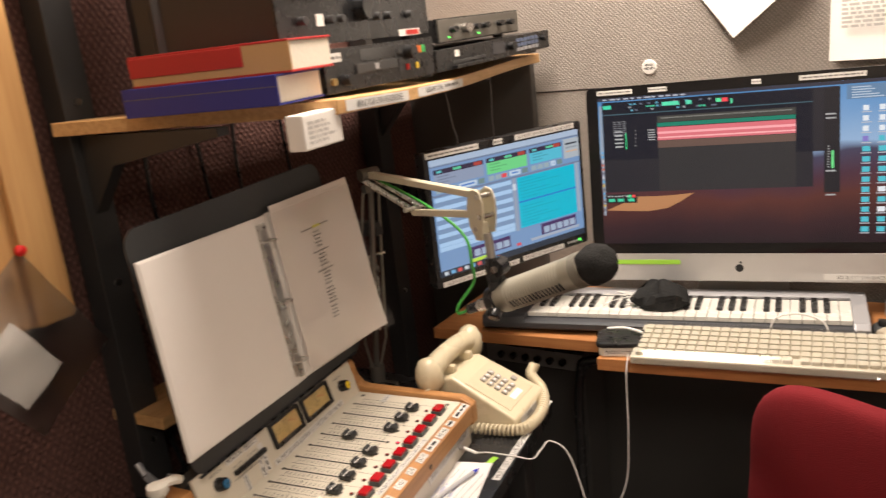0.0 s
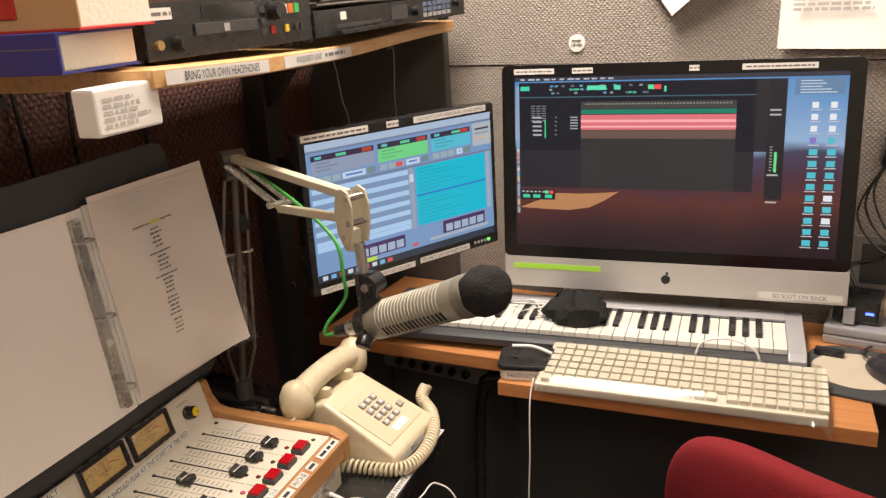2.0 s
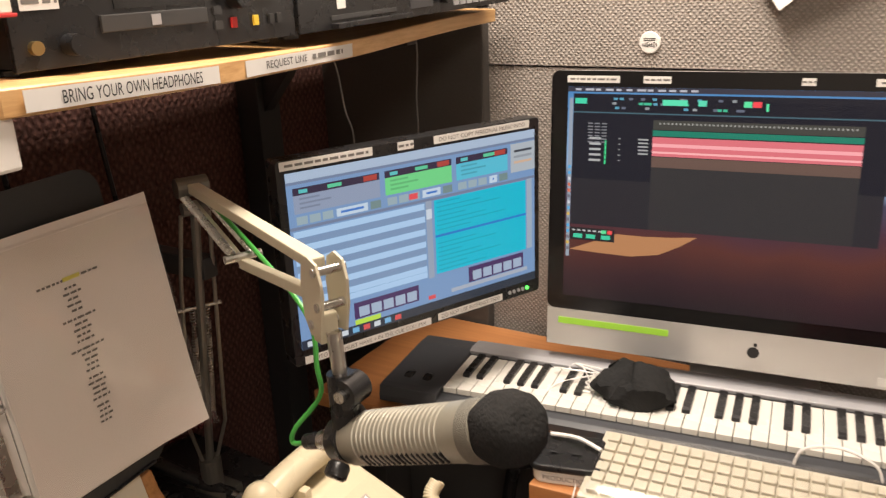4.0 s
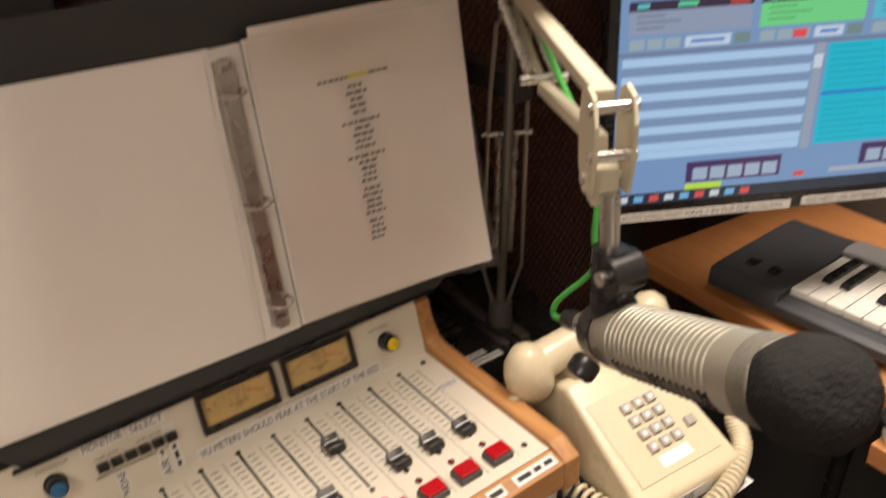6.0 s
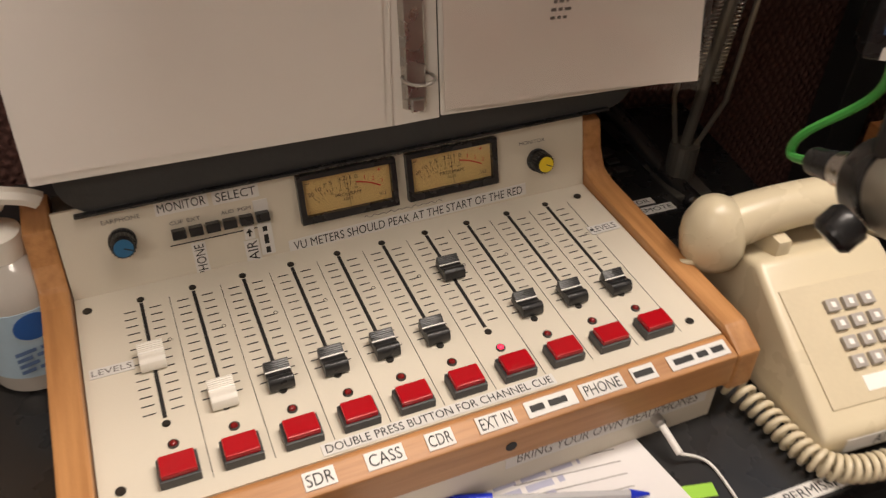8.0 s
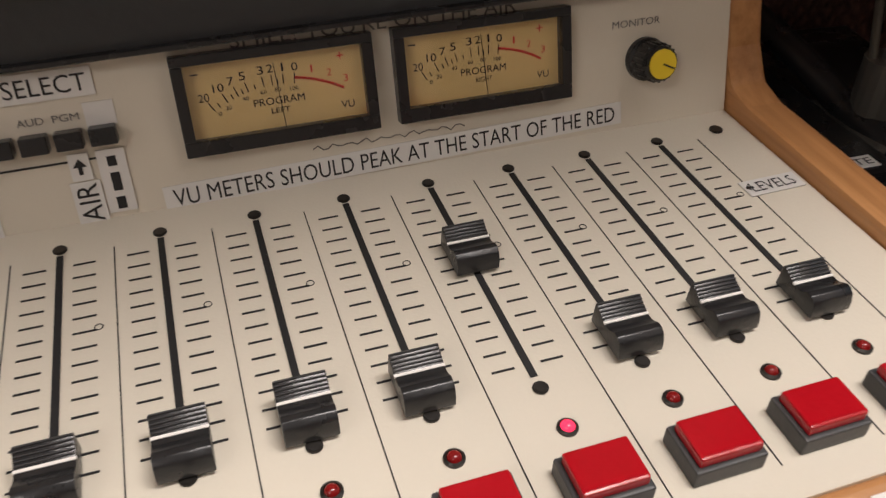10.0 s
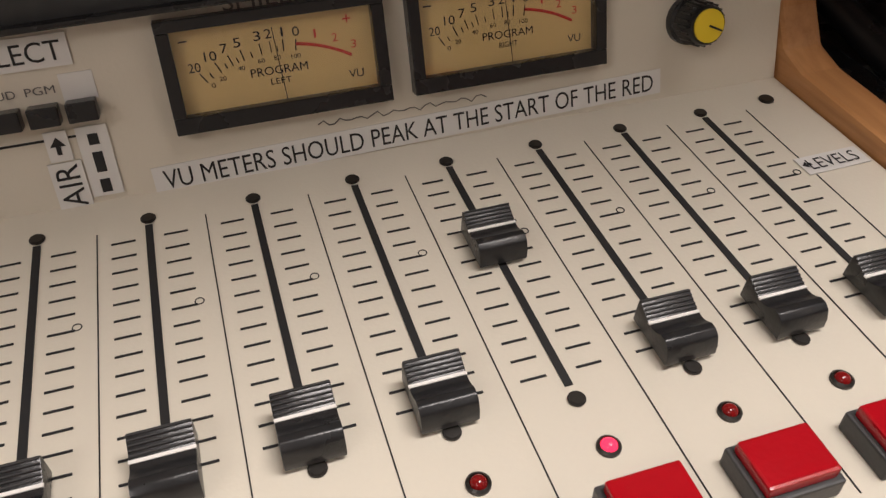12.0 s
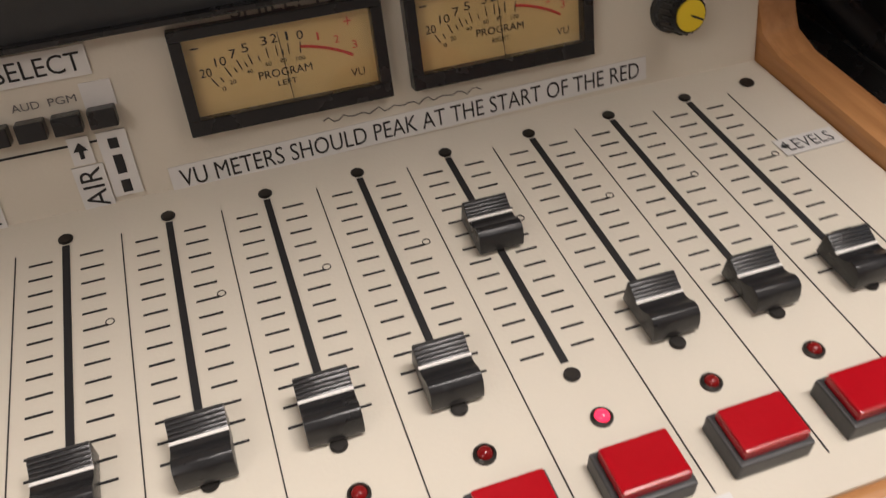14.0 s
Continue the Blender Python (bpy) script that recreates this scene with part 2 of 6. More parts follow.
def prism(profile, x0, x1, axis="X", bevel=0.0):
    """A flat outline in the two other axes, pushed from x0 to x1 along axis."""
    bm = bmesh.new()
    put = {"X": lambda a, b, c: (c, a, b), "Y": lambda a, b, c: (a, c, b), "Z": lambda a, b, c: (a, b, c)}[axis]
    lo = [bm.verts.new(put(a, b, x0)) for a, b in profile]
    hi = [bm.verts.new(put(a, b, x1)) for a, b in profile]
    bm.faces.new(lo)
    bm.faces.new(hi)
    for i in range(len(profile)):
        j = (i + 1) % len(profile)
        bm.faces.new((lo[i], lo[j], hi[j], hi[i]))
    bmesh.ops.recalc_face_normals(bm, faces=bm.faces)
    if bevel:
        bmesh.ops.bevel(bm, geom=[e for e in bm.edges if e.calc_face_angle(0) > 0.35], offset=bevel, segments=2, profile=0.6, affect="EDGES")
    return bm


def smooth_path(points, steps=8):
    """Points along a smooth line through the given ones."""
    p = [Vector(q) for q in points]
    if len(p) < 3:
        return p
    out = []
    for i in range(len(p) - 1):
        a, b, c, d = p[max(i - 1, 0)], p[i], p[i + 1], p[min(i + 2, len(p) - 1)]
        for s in range(steps):
            t = s / steps
            out.append(0.5 * (2 * b + (c - a) * t + (2 * a - 5 * b + 4 * c - d) * t * t + (3 * b - a - 3 * c + d) * t ** 3))
    return out + [p[-1]]


def tube(points, r, seg=8, radii=None):
    """A round bar along a line of points."""
    bm = bmesh.new()
    pts = [Vector(q) for q in points]
    up = Vector((0.13, 0.37, 0.92)).normalized()
    rings = []
    for i, q in enumerate(pts):
        d = (pts[min(i + 1, len(pts) - 1)] - pts[max(i - 1, 0)]).normalized()
        a = (up - d * up.dot(d)).normalized()
        up = a
        b = d.cross(a)
        rad = radii[i] if radii else r
        rings.append([bm.verts.new(q + rad * (math.cos(2 * math.pi * k / seg) * a + math.sin(2 * math.pi * k / seg) * b)) for k in range(seg)])
    for r0, r1 in zip(rings, rings[1:]):
        for k in range(seg):
            bm.faces.new((r0[k], r0[(k + 1) % seg], r1[(k + 1) % seg], r1[k]))
    bm.faces.new(rings[0][::-1])
    bm.faces.new(rings[-1])
    bmesh.ops.recalc_face_normals(bm, faces=bm.faces)
    return bm


def lathe(profile, seg=32, m=None):
    """(radius, height) pairs turned about Z."""
    bm = bmesh.new()
    rings = []
    for r, z in profile:
        rings.append([bm.verts.new((max(r, 1e-5) * math.cos(2 * math.pi * k / seg), max(r, 1e-5) * math.sin(2 * math.pi * k / seg), z)) for k in range(seg)])
    for r0, r1 in zip(rings, rings[1:]):
        for k in range(seg):
            bm.faces.new((r0[k], r0[(k + 1) % seg], r1[(k + 1) % seg], r1[k]))
    bm.faces.new(rings[0][::-1])
    bm.faces.new(rings[-1])
    bmesh.ops.recalc_face_normals(bm, faces=bm.faces)
    if m is not None:
        bm.transform(m)
    return bm


def grid_sheet(nx, ny, f, thick=0.0):
    """A sheet with points f(u, v), u and v from 0 to 1; thick gives it a back side."""
    bm = bmesh.new()
    v = [[bm.verts.new(f(i / nx, j / ny)) for j in range(ny + 1)] for i in range(nx + 1)]
    for i in range(nx):
        for j in range(ny):
            bm.faces.new((v[i][j], v[i + 1][j], v[i + 1][j + 1], v[i][j + 1]))
    if thick:
        bm.normal_update()
        bmesh.ops.solidify(bm, geom=bm.faces[:], thickness=thick)
    return bm


def along(a, b):
    """The pose at a whose Z points to b."""
    d = Vector(b) - Vector(a)
    return Matrix.Translation(a) @ d.to_track_quat("Z", "Y").to_matrix().to_4x4()


def lettering(text, w, h, m, material, parent):
    """Raised flat letters, w by h, centred in the XY plane of m."""
    cu = bpy.data.curves.new("lettering", "FONT")
    cu.body, cu.align_x, cu.align_y, cu.resolution_u = text, "CENTER", "CENTER", 3
    tmp = bpy.data.objects.new("tmp_text", cu)
    me = bpy.data.meshes.new_from_object(tmp)
    bpy.data.objects.remove(tmp)
    bpy.data.curves.remove(cu)
    n = len(me.vertices)
    co = np.empty(n * 3)
    me.vertices.foreach_get("co", co)
    co = co.reshape(n, 3)
    lo, hi = co.min(0), co.max(0)
    s = np.array((w / (hi[0] - lo[0]), h / max(hi[1] - lo[1], 1e-6), 1))
    co = (co - (lo + hi) / 2) * s
    me.vertices.foreach_set("co", co.ravel())
    me.transform(m)
    me.materials.clear()
    me.materials.append(material)
    me.name = "lettering"
    ob = new("lettering", me)
    ob.parent = parent
    return ob


def bars(rows, w, h, m, material, parent, name="text_block", seed=1):
    """Unreadable writing: rows of plain short bars filling w by h."""
    rnd = random.Random(seed)
    bm = bmesh.new()
    lh = h / rows
    for r in range(rows):
        y = h / 2 - lh * (r + 0.5)
        x = -w / 2
        end = w / 2 * (1 if rows == 1 else rnd.uniform(0.2, 1))
        while x < end:
            l = min(rnd.uniform(0.5, 1.7) * lh * 1.4, end - x + 0.0005)
            if l > lh * 0.2:
                q = [bm.verts.new(m @ Vector(c)) for c in ((x, y - lh * 0.3, 0), (x + l, y - lh * 0.3, 0), (x + l, y + lh * 0.3, 0), (x, y + lh * 0.3, 0))]
                bm.faces.new(q)
            x += l + lh * 0.45
    return part(name, bm, material, parent)


def sticker(text, w, h, m, parent, ink=None, tall=0.55, paper=None, fill=0.9, thick=0.0005):
    """A printed strip stuck on a surface: the paper and its lettering."""
    s = part("label_strip", box(w, h, thick, (0, 0, thick / 2), 0, m), paper or TAPE_WHITE, parent, "white printed label strip")
    top = m @ Matrix.Translation((0, 0, thick + 0.0002))
    if text:
        lettering(text, w * fill, h * tall, top, ink or INK, s)
    else:
        bars(1, w * fill, h * tall, top, ink or INK, s, seed=int(w * 1e5))
    return s


def screw(parent, m, r=0.0028, material=None):
    return part("screw", cyl(r, 0.0012, (0, 0, 0.0006), seg=14, bevel=0.0004, m=m), material or DARK_SCREW, parent, smooth=True)

# ---- the room ----
WX, NY, EX, SY, TOP = -0.95, 2.06, 1.6, -1.3, 2.42
solo("floor", span(WX - 0.1, EX + 0.1, SY - 0.1, NY + 0.1, -0.1, 0), CARPET, "dark worn carpet floor", "floor", kind="structure")
solo("ceiling", span(WX - 0.1, EX + 0.1, SY - 0.1, NY + 0.1, TOP, TOP + 0.1), CEIL, "white ceiling", "ceiling", kind="structure")
solo("wall_north", span(WX - 0.1, EX + 0.1, NY, NY + 0.1, 0, 1.283), GREY_CLOTH, "wall covered in grey woven acoustic cloth", "wall", kind="structure")
up = solo("wall_north_upper", span(WX - 0.1, EX + 0.1, NY - 0.003, NY + 0.1, 1.286, TOP), GREY_CLOTH, "upper panel of grey woven acoustic cloth", "wall", kind="structure")
solo("wall_west", span(WX - 0.1, WX, SY - 0.1, NY, 0, TOP), BROWN_CLOTH, "wall covered in dark brown ribbed cloth", "wall", kind="structure")
solo("wall_east", span(EX, EX + 0.1, SY - 0.1, NY, 0, TOP), PAINT, "plain painted wall", "wall", kind="structure")
solo("wall_south", span(WX, EX, SY - 0.1, SY, 0, TOP), PAINT, "plain painted wall", "wall", kind="structure")
# thin slab, darker than the cloth, rising to just above the shelf
solo("dark_wall_panel", span(WX, -0.578, NY - 0.03, NY - 0.003, 0.3, 1.43, 0.004), DARK_PANEL, "dark flat panel on the grey cloth wall", "wall panel", kind="structure")

# ---- tables ----
TZ = 0.706
table = thing("console_table", "black laminate table carrying the mixing console", "table", pose(0, 0, 0))
part("tabletop", prism([(-0.93, 0.35), (-0.215, 0.35), (-0.35, 1.49), (-0.36, 1.503), (-0.93, 1.54)], TZ - 0.028, TZ, "Z", 0.002), BLACK_LAM, table)
part("front_panel", span(-0.75, -0.73, 0.4, 1.5, 0.08, TZ - 0.028), BLACK_MATT, table)
for x, y in ((-0.88, 0.4), (-0.88, 1.48), (-0.42, 0.4), (-0.42, 1.46)):
    part("leg", span(x - 0.02, x + 0.02, y - 0.02, y + 0.02, 0, TZ - 0.028, 0.003), BLACK_STEEL, table)
TE = pose(-0.3415, 1.34, TZ, 0, 0, 95.6)
sticker("MUST GET CALLER PERMISSION B4 PUTTING ON-AIR", 0.315, 0.0135, TE, table, fill=0.96, tall=0.62)
part("green_tape", box(0.03, 0.012, 0.0006, (0, 0, 0.0003), 0, pose(-0.362, 1.238, TZ, 0, 0, 84)), GREEN_TAPE, table, "strip of bright green tape")

DZ = 0.777
desk = thing("computer_desk", "orange-brown wooden desk along the cloth wall", "desk", pose(0, 0, 0))
part("desktop", prism([(-0.72, 1.652), (-0.285, 1.662), (-0.285, 1.7625), (1.2, 1.7625), (1.2, NY - 0.035), (-0.72, NY - 0.035)], DZ - 0.027, DZ, "Z", 0.002), DESK_WOOD, desk)
for x in (-0.7, 1.15):
    part("side_panel", span(x - 0.012, x + 0.012, 1.8, NY - 0.035, 0, DZ - 0.027), BLACK_MATT, desk)
part("back_panel", span(-0.56, 1.13, 2.0, 2.015, 0.1, DZ - 0.027), BLACK_MATT, desk)
part("keyboard_board", prism([(-0.282, 1.76), (-0.278, 1.574), (0.328, 1.617), (0.312, 1.76)], DZ - 0.027, DZ, "Z", 0.002), DESK_WOOD, desk, "projecting keyboard board of orange-brown wood")

# ---- wall shelf on uprights ----
def shelf_z(y):
    return float(np.interp(y, (0.88, 1.05, 1.28, 1.56, 1.98), (1.379, 1.374, 1.3645, 1.36, 1.375)))


def shelf_x(y):
    return float(np.interp(y, (1.0, 1.056, 1.282, 1.42, 1.564, 1.75, 1.98), (-0.428, -0.435, -0.473, -0.498, -0.52, -0.54, -0.548)))


shelf = thing("wall_shelf", "light pine shelf with a curved edge on black steel uprights", "shelf", pose(0, 0, 0))
bm = bmesh.new()
rows = []
for i in range(25):
    t = i / 24
    y = 1.034 + (2.025 - 1.034) * t
    z = sum(shelf_z(y + d) for d in (-0.09, -0.045, 0, 0.045, 0.09)) / 5
    x = sum(shelf_x(y + d) for d in (-0.09, -0.045, 0, 0.045, 0.09)) / 5
    yb = y - 0.15 * (1 - t)
    rows.append([bm.verts.new(q) for q in ((-0.885, yb, z - 0.003), (x, y, z - 0.011), (x, y, z + 0.011), (-0.885, yb, z + 0.019))])
for a, c in zip(rows, rows[1:]):
    for k in range(4):
        bm.faces.new((a[k], a[(k + 1) % 4], c[(k + 1) % 4], c[k]))
bm.faces.new(rows[0])
bm.faces.new(rows[-1][::-1])
bmesh.ops.recalc_face_normals(bm, faces=bm.faces)
bmesh.ops.bevel(bm, geom=[e for e in bm.edges if e.calc_face_angle(0) > 1], offset=0.0015, segments=1, affect="EDGES")
part("board", bm, SHELF_WOOD, shelf)
for y in (0.945, 1.8):
    part("upright", span(-0.94, -0.89, y - 0.028, y + 0.028, 0, 2.3, 0.002), BLACK_STEEL, shelf)
    z = shelf_z(y) - 0.012
    part("bracket", prism([(-0.89, z - 0.13), (-0.89, z), (-0.58, z), (-0.58, z - 0.012), (-0.82, z - 0.05)], y - 0.012, y + 0.012, "Y"), BLACK_STEEL, shelf)
    for zz in (0.815, 1.112, 1.42):
        part("screw", cyl(0.006, 0.003, (-0.8885, y, zz), "X", 10), STEEL, shelf)


def edge_label(y0, y1, text, h=0.0165):
    """A strip bent along the curved edge of the shelf."""
    n = 8
    f = lambda u, v: (shelf_x(y0 + (y1 - y0) * u) + 0.0012, y0 + (y1 - y0) * u, shelf_z(y0 + (y1 - y0) * u) + (v - 0.5) * h)
    s = part("label_strip", grid_sheet(n, 1, f, 0.0004), TAPE_WHITE, shelf, "white printed label strip")
    y = (y0 + y1) / 2
    rise = math.degrees(math.atan2(shelf_z(y1) - shelf_z(y0), y1 - y0))
    turn = math.degrees(math.atan2(-(shelf_x(y1) - shelf_x(y0)), y1 - y0))
    return s, pose(shelf_x(y) + 0.0042, y, shelf_z(y), 90, 0, 90 + turn) @ pose(0, 0, 0, 0, 0, rise)


s, m = edge_label(1.052, 1.284, "")
lettering("BRING YOUR OWN HEADPHONES", 0.172, 0.0105, m @ pose(0.004, 0, -0.002), INK, s)
s, m = edge_label(1.33, 1.566, "")
lettering("REQUEST LINE", 0.085, 0.0095, m @ pose(-0.038, 0.0, -0.002), INK, s)
bars(1, 0.075, 0.009, m @ pose(0.055, 0.001, -0.002), GREY_INK, s)

# ---- mixing console ----
KS = 1.1093
CO = pose(-0.5877, 0.8462, 0.7955, 0, 0, 96.91) @ Matrix.Diagonal((KS, KS, KS, 1))
P = 0.0367
FOLD = 0.016
console = thing("mixing_console", "cream broadcast mixing console in an oak frame", "mixing console", CO)
MP = pose(0, 0, 0, 1.5)
MV = pose(0, FOLD, FOLD * math.tan(radians(1.5)), 75)
X0, X1 = -0.0435, 0.3765
BASE = (TZ - 0.7955) / KS
part("fader_panel", span(X0, X1, -0.1788, FOLD, -0.004, 0, 0, MP), PANEL, console, "cream enamelled fader panel")
part("meter_panel", span(X0, X1, 0, 0.066, -0.004, 0, 0, MV), PANEL, console, "cream enamelled upright meter panel")


def on_panel(u, v, z=0.0, turn=0.0):
    return MP @ pose(u, -v, z, 0, 0, turn)


def on_meter(u, y, z=0.0, turn=0.0):
    return MV @ pose(u, y, z, 0, 0, turn)


cheek = [(-0.199, -0.045), (-0.199, -0.01), (-0.178, 0.0015), (0.002, 0.009), (0.016, 0.013), (0.026, 0.028), (0.034, 0.052), (0.075, 0.056), (0.08, 0.05), (0.08, BASE), (-0.17, BASE), (-0.182, -0.05)]
for x in (X0 - 0.021, X1 + 0.001):
    part("cheek", prism(cheek, x, x + 0.02, "X", 0.0025), OAK_Y, console, "oak side cheek")
rail = [(-0.1785, -0.006), (-0.1815, -0.005), (-0.1985, -0.0095), (-0.1985, -0.038), (-0.193, -0.041), (-0.1785, -0.041)]
part("front_rail", prism(rail, X0 - 0.0008, X1 + 0.0008, "X", 0.0015), OAK, console, "oak front rail")
part("front_plate", span(X0, X1, -0.19, -0.188, BASE + 0.0005, -0.041), PANEL, console, "cream lower front plate")
part("rear_case", span(X0, X1, 0.05, 0.078, BASE + 0.0005, 0.05), BLACK_MATT, console)

for u, v in ((-0.036, -0.001), (0.3622, -0.0008), (-0.0315, 0.158), (0.3615, 0.161)):
    screw(console, on_panel(u, v), 0.0032)

fader_v = [0.0612, 0.1092, 0.1075, 0.1075, 0.106, 0.106, 0.0496, 0.105, 0.106, 0.108]


def cap_mesh(m):
    """A fader cap: broad foot, hollowed grip in the middle."""
    prof = [(-0.0118, 0.0), (-0.0118, 0.0035), (-0.0108, 0.0068), (-0.0088, 0.0082), (-0.0066, 0.0082), (-0.0045, 0.0068), (-0.0025, 0.0061), (0, 0.0062), (0.003, 0.0076), (0.0062, 0.0094), (0.0072, 0.009), (0.0082, 0.0)]
    b = prism(prof, -0.0083, 0.0083, "X", 0.0005)
    b.transform(m)
    return b


def cap_ribs(m):
    b = join(*[box(0.0162, 0.0005, 0.0006, (0, y, z), 0) for y, z in ((0.006, 0.0094), (0.0048, 0.0088), (0.0036, 0.0081), (0.0024, 0.0075), (0.0013, 0.007))])
    b.transform(m)
    return b


for k in range(10):
    u = k * P
    part("fader_slot", box(0.0025, 0.1098, 0.0004, (0, 0, 0.0004), 0, on_panel(u, 0.0585)), INK, console, "black fader slot")
    screw(console, on_panel(u, 0.0), 0.0027)
    screw(console, on_panel(u, 0.1185), 0.0027)
    for i in range(14):
        v = 0.0104 + i * 0.0075
        for s in (-1, 1):
            part("level_mark", box(0.008, 0.0008, 0.0002, (s * 0.0087, 0, 0.0003), 0, on_panel(u, v)), INK, console)
    part("zero_mark", tube([on_panel(u + 0.0133, 0.0466, 0.0002) @ Vector((0.0014 * math.cos(a), 0.0014 * math.sin(a), 0)) for a in [i * math.pi / 8 for i in range(17)]], 0.0002, 4), INK, console)
    part("channel_line", box(0.0004, 0.164, 0.0002, (0, 0, 0.0002), 0, on_panel(u + 0.0194, 0.0855)), INK, console)
    m = on_panel(u, fader_v[k], 0.0018)
    cap = part("fader_cap", cap_mesh(m), WHITE_CAP if k < 2 else BLACK_PLASTIC, console, "white fader cap" if k < 2 else "black fader cap", True, 35)
    part("grip_ribs", cap_ribs(m), WHITE_CAP if k < 2 else DARK_GREY, cap)
    part("pointer_line", box(0.0167, 0.0011, 0.0006, (0, 0, 0.0062), 0, m), WHITE_PAPER, cap, "white pointer line")
    part("stem", box(0.002, 0.008, 0.003, (0, 0, 0.0013), 0, on_panel(u, fader_v[k])), STEEL, cap)
    b = on_panel(u + 0.0018, 0.1575)
    base = part("push_button", box(0.0238, 0.0178, 0.007, (0, 0, 0.0035), 0.0008, b), DARK_GREY, console, "square channel cue button")
    part("red_cap", box(0.0207, 0.0148, 0.0042, (0, 0, 0.0088), 0.0009, b), RED_CAP, base, "red button cap")
    lamp = part("lamp_bezel", lathe([(0.0034, 0), (0.0034, 0.001), (0.0026, 0.0016), (0.0024, 0.001)], 18, on_panel(u + 0.0015, 0.1355)), DARK_SCREW, console)
    part("red_lamp", lathe([(0.0024, 0.0005), (0.0023, 0.0015), (0.0016, 0.0024), (0.0006, 0.0028)], 16, on_panel(u + 0.0015, 0.1355)), LED_ON if k == 6 else LED_OFF, lamp, "lit red lamp" if k == 6 else "dark red lamp", True)

sticker("DOUBLE PRESS BUTTON FOR CHANNEL CUE", 0.16, 0.0088, on_panel(0.163, 0.1733, 0.0003), console, tall=0.7, fill=0.97)
RAIL = pose(0, -0.1905, -0.0073, 14.8)
for u, w, text in ((0.0045, 0.015, "MIC"), (0.0765, 0.0195, "SDR"), (0.1175, 0.0245, "CASS"), (0.1535, 0.018, "CDR"), (0.192, 0.026, "EXT IN"), (0.2318, 0.0365, ""), (0.2706, 0.0325, "PHONE"), (0.3033, 0.0185, ""), (0.3485, 0.049, "")):
    sticker(text, w, 0.0115, RAIL @ pose(u, 0.001, 0.0004), console, tall=0.68, fill=0.84)
FRONT = pose(0, -0.1902, -0.054, 90)
sticker("BRING YOUR OWN HEADPHONES", 0.165, 0.016, FRONT @ pose(0.285, 0.002, 0.0003), console, GREY_INK, 0.6)
part("headphone_jack", cyl(0.0045, 0.008, (0, 0, 0.004), seg=16, bevel=0.0008, m=FRONT @ pose(0.324, -0.006, 0)), STEEL, console)
part("rail_hole", cyl(0.004, 0.0008, (0.2, -0.1987, -0.025), "Y", 14), INK, console)
sticker("LEVELS", 0.0275, 0.0102, on_panel(0.3605, 0.0448, 0.0003, 1), console, tall=0.62, fill=0.78)
pointer = bmesh.new()
for pts in (((-0.0022, 0), (0, 0.002), (0, -0.002)), ((0, 0.0007), (0, -0.0007), (0.0018, -0.0007), (0.0018, 0.0007))):
    pointer.faces.new([pointer.verts.new((x, y, 0)) for x, y in pts])
pointer.transform(on_panel(0.3493, 0.0448, 0.0011, 1))
part("arrow", pointer, INK, console, "printed black arrow")
sticker("LEVELS", 0.028, 0.0085, on_panel(-0.026, 0.0615, 0.0003), console, GREY_INK, 0.6)
sticker("VU METERS SHOULD PEAK AT THE START OF THE RED", 0.2063, 0.0102, on_meter(0.2169, 0.0058, 0.0003, 1.15), console, tall=0.7, fill=0.965)
sticker("MONITOR", 0.0375, 0.0108, on_meter(0.0423, 0.0553, 0.0003, 0.5), console, tall=0.62, fill=0.9)
sticker("SELECT", 0.034, 0.0108, on_meter(0.0812, 0.0549, 0.0003, 0), console, tall=0.62, fill=0.86)
part("select_bar", box(0.066, 0.0008, 0.0003, (0, 0, 0.0003), 0, on_meter(0.0615, 0.0251)), INK, console)
for i in range(6):
    sw = part("select_button", box(0.0098, 0.0068, 0.007, (0, 0, 0.0035), 0.0006, on_meter(0.0362 + i * 0.01225, 0.0344)), BLACK_PLASTIC, console, "black selector button")
for u, text in ((0.0362, "CUE"), (0.0485, "EXT"), (0.073, "AUD"), (0.0855, "PGM")):
    lettering(text, 0.0095, 0.0028, on_meter(u, 0.0422, 0.0003), GREY_INK, console)
sticker("PHONE", 0.0275, 0.01, on_meter(0.048, 0.0098, 0.0003, 90), console, tall=0.7)
sticker("AIR", 0.0175, 0.0112, on_meter(0.0863, 0.0078, 0.0003, 90.5), console, tall=0.7)
st = sticker("", 0.0258, 0.0105, on_meter(0.0978, 0.0151, 0.0005, 90), console)
ar = bmesh.new()
for pts in (((-0.0008, -0.003), (0.0008, -0.003), (0.0008, 0.0005), (-0.0008, 0.0005)), ((-0.0026, 0.0), (0.0026, 0.0), (0, 0.0034))):
    ar.faces.new([ar.verts.new((x, y, 0)) for x, y in pts])
ar.transform(on_meter(0.086, 0.0226, 0.0013))
tag = part("label_strip", box(0.0076, 0.0108, 0.0005, (0, 0, 0.0007), 0, on_meter(0.086, 0.0226)), TAPE_WHITE, console)
part("arrow", ar, INK, tag, "printed black arrow")
part("label_strip", box(0.011, 0.0095, 0.0005, (0, 0, 0.0003), 0, on_meter(0.0977, 0.042)), TAPE_WHITE, console, "blank white label")
lettering("EARPHONE", 0.026, 0.0032, on_meter(0.0, 0.053, 0.0003), GREY_INK, console)
lettering("MONITOR", 0.024, 0.0032, on_meter(0.3275, 0.0478, 0.0003), GREY_INK, console)
lettering("SMILE! YOU'RE ON THE AIR", 0.12, 0.006, on_meter(0.21, 0.0625, 0.0003), GREY_INK, console)
"""maker's script, as a plain wavy stroke"""
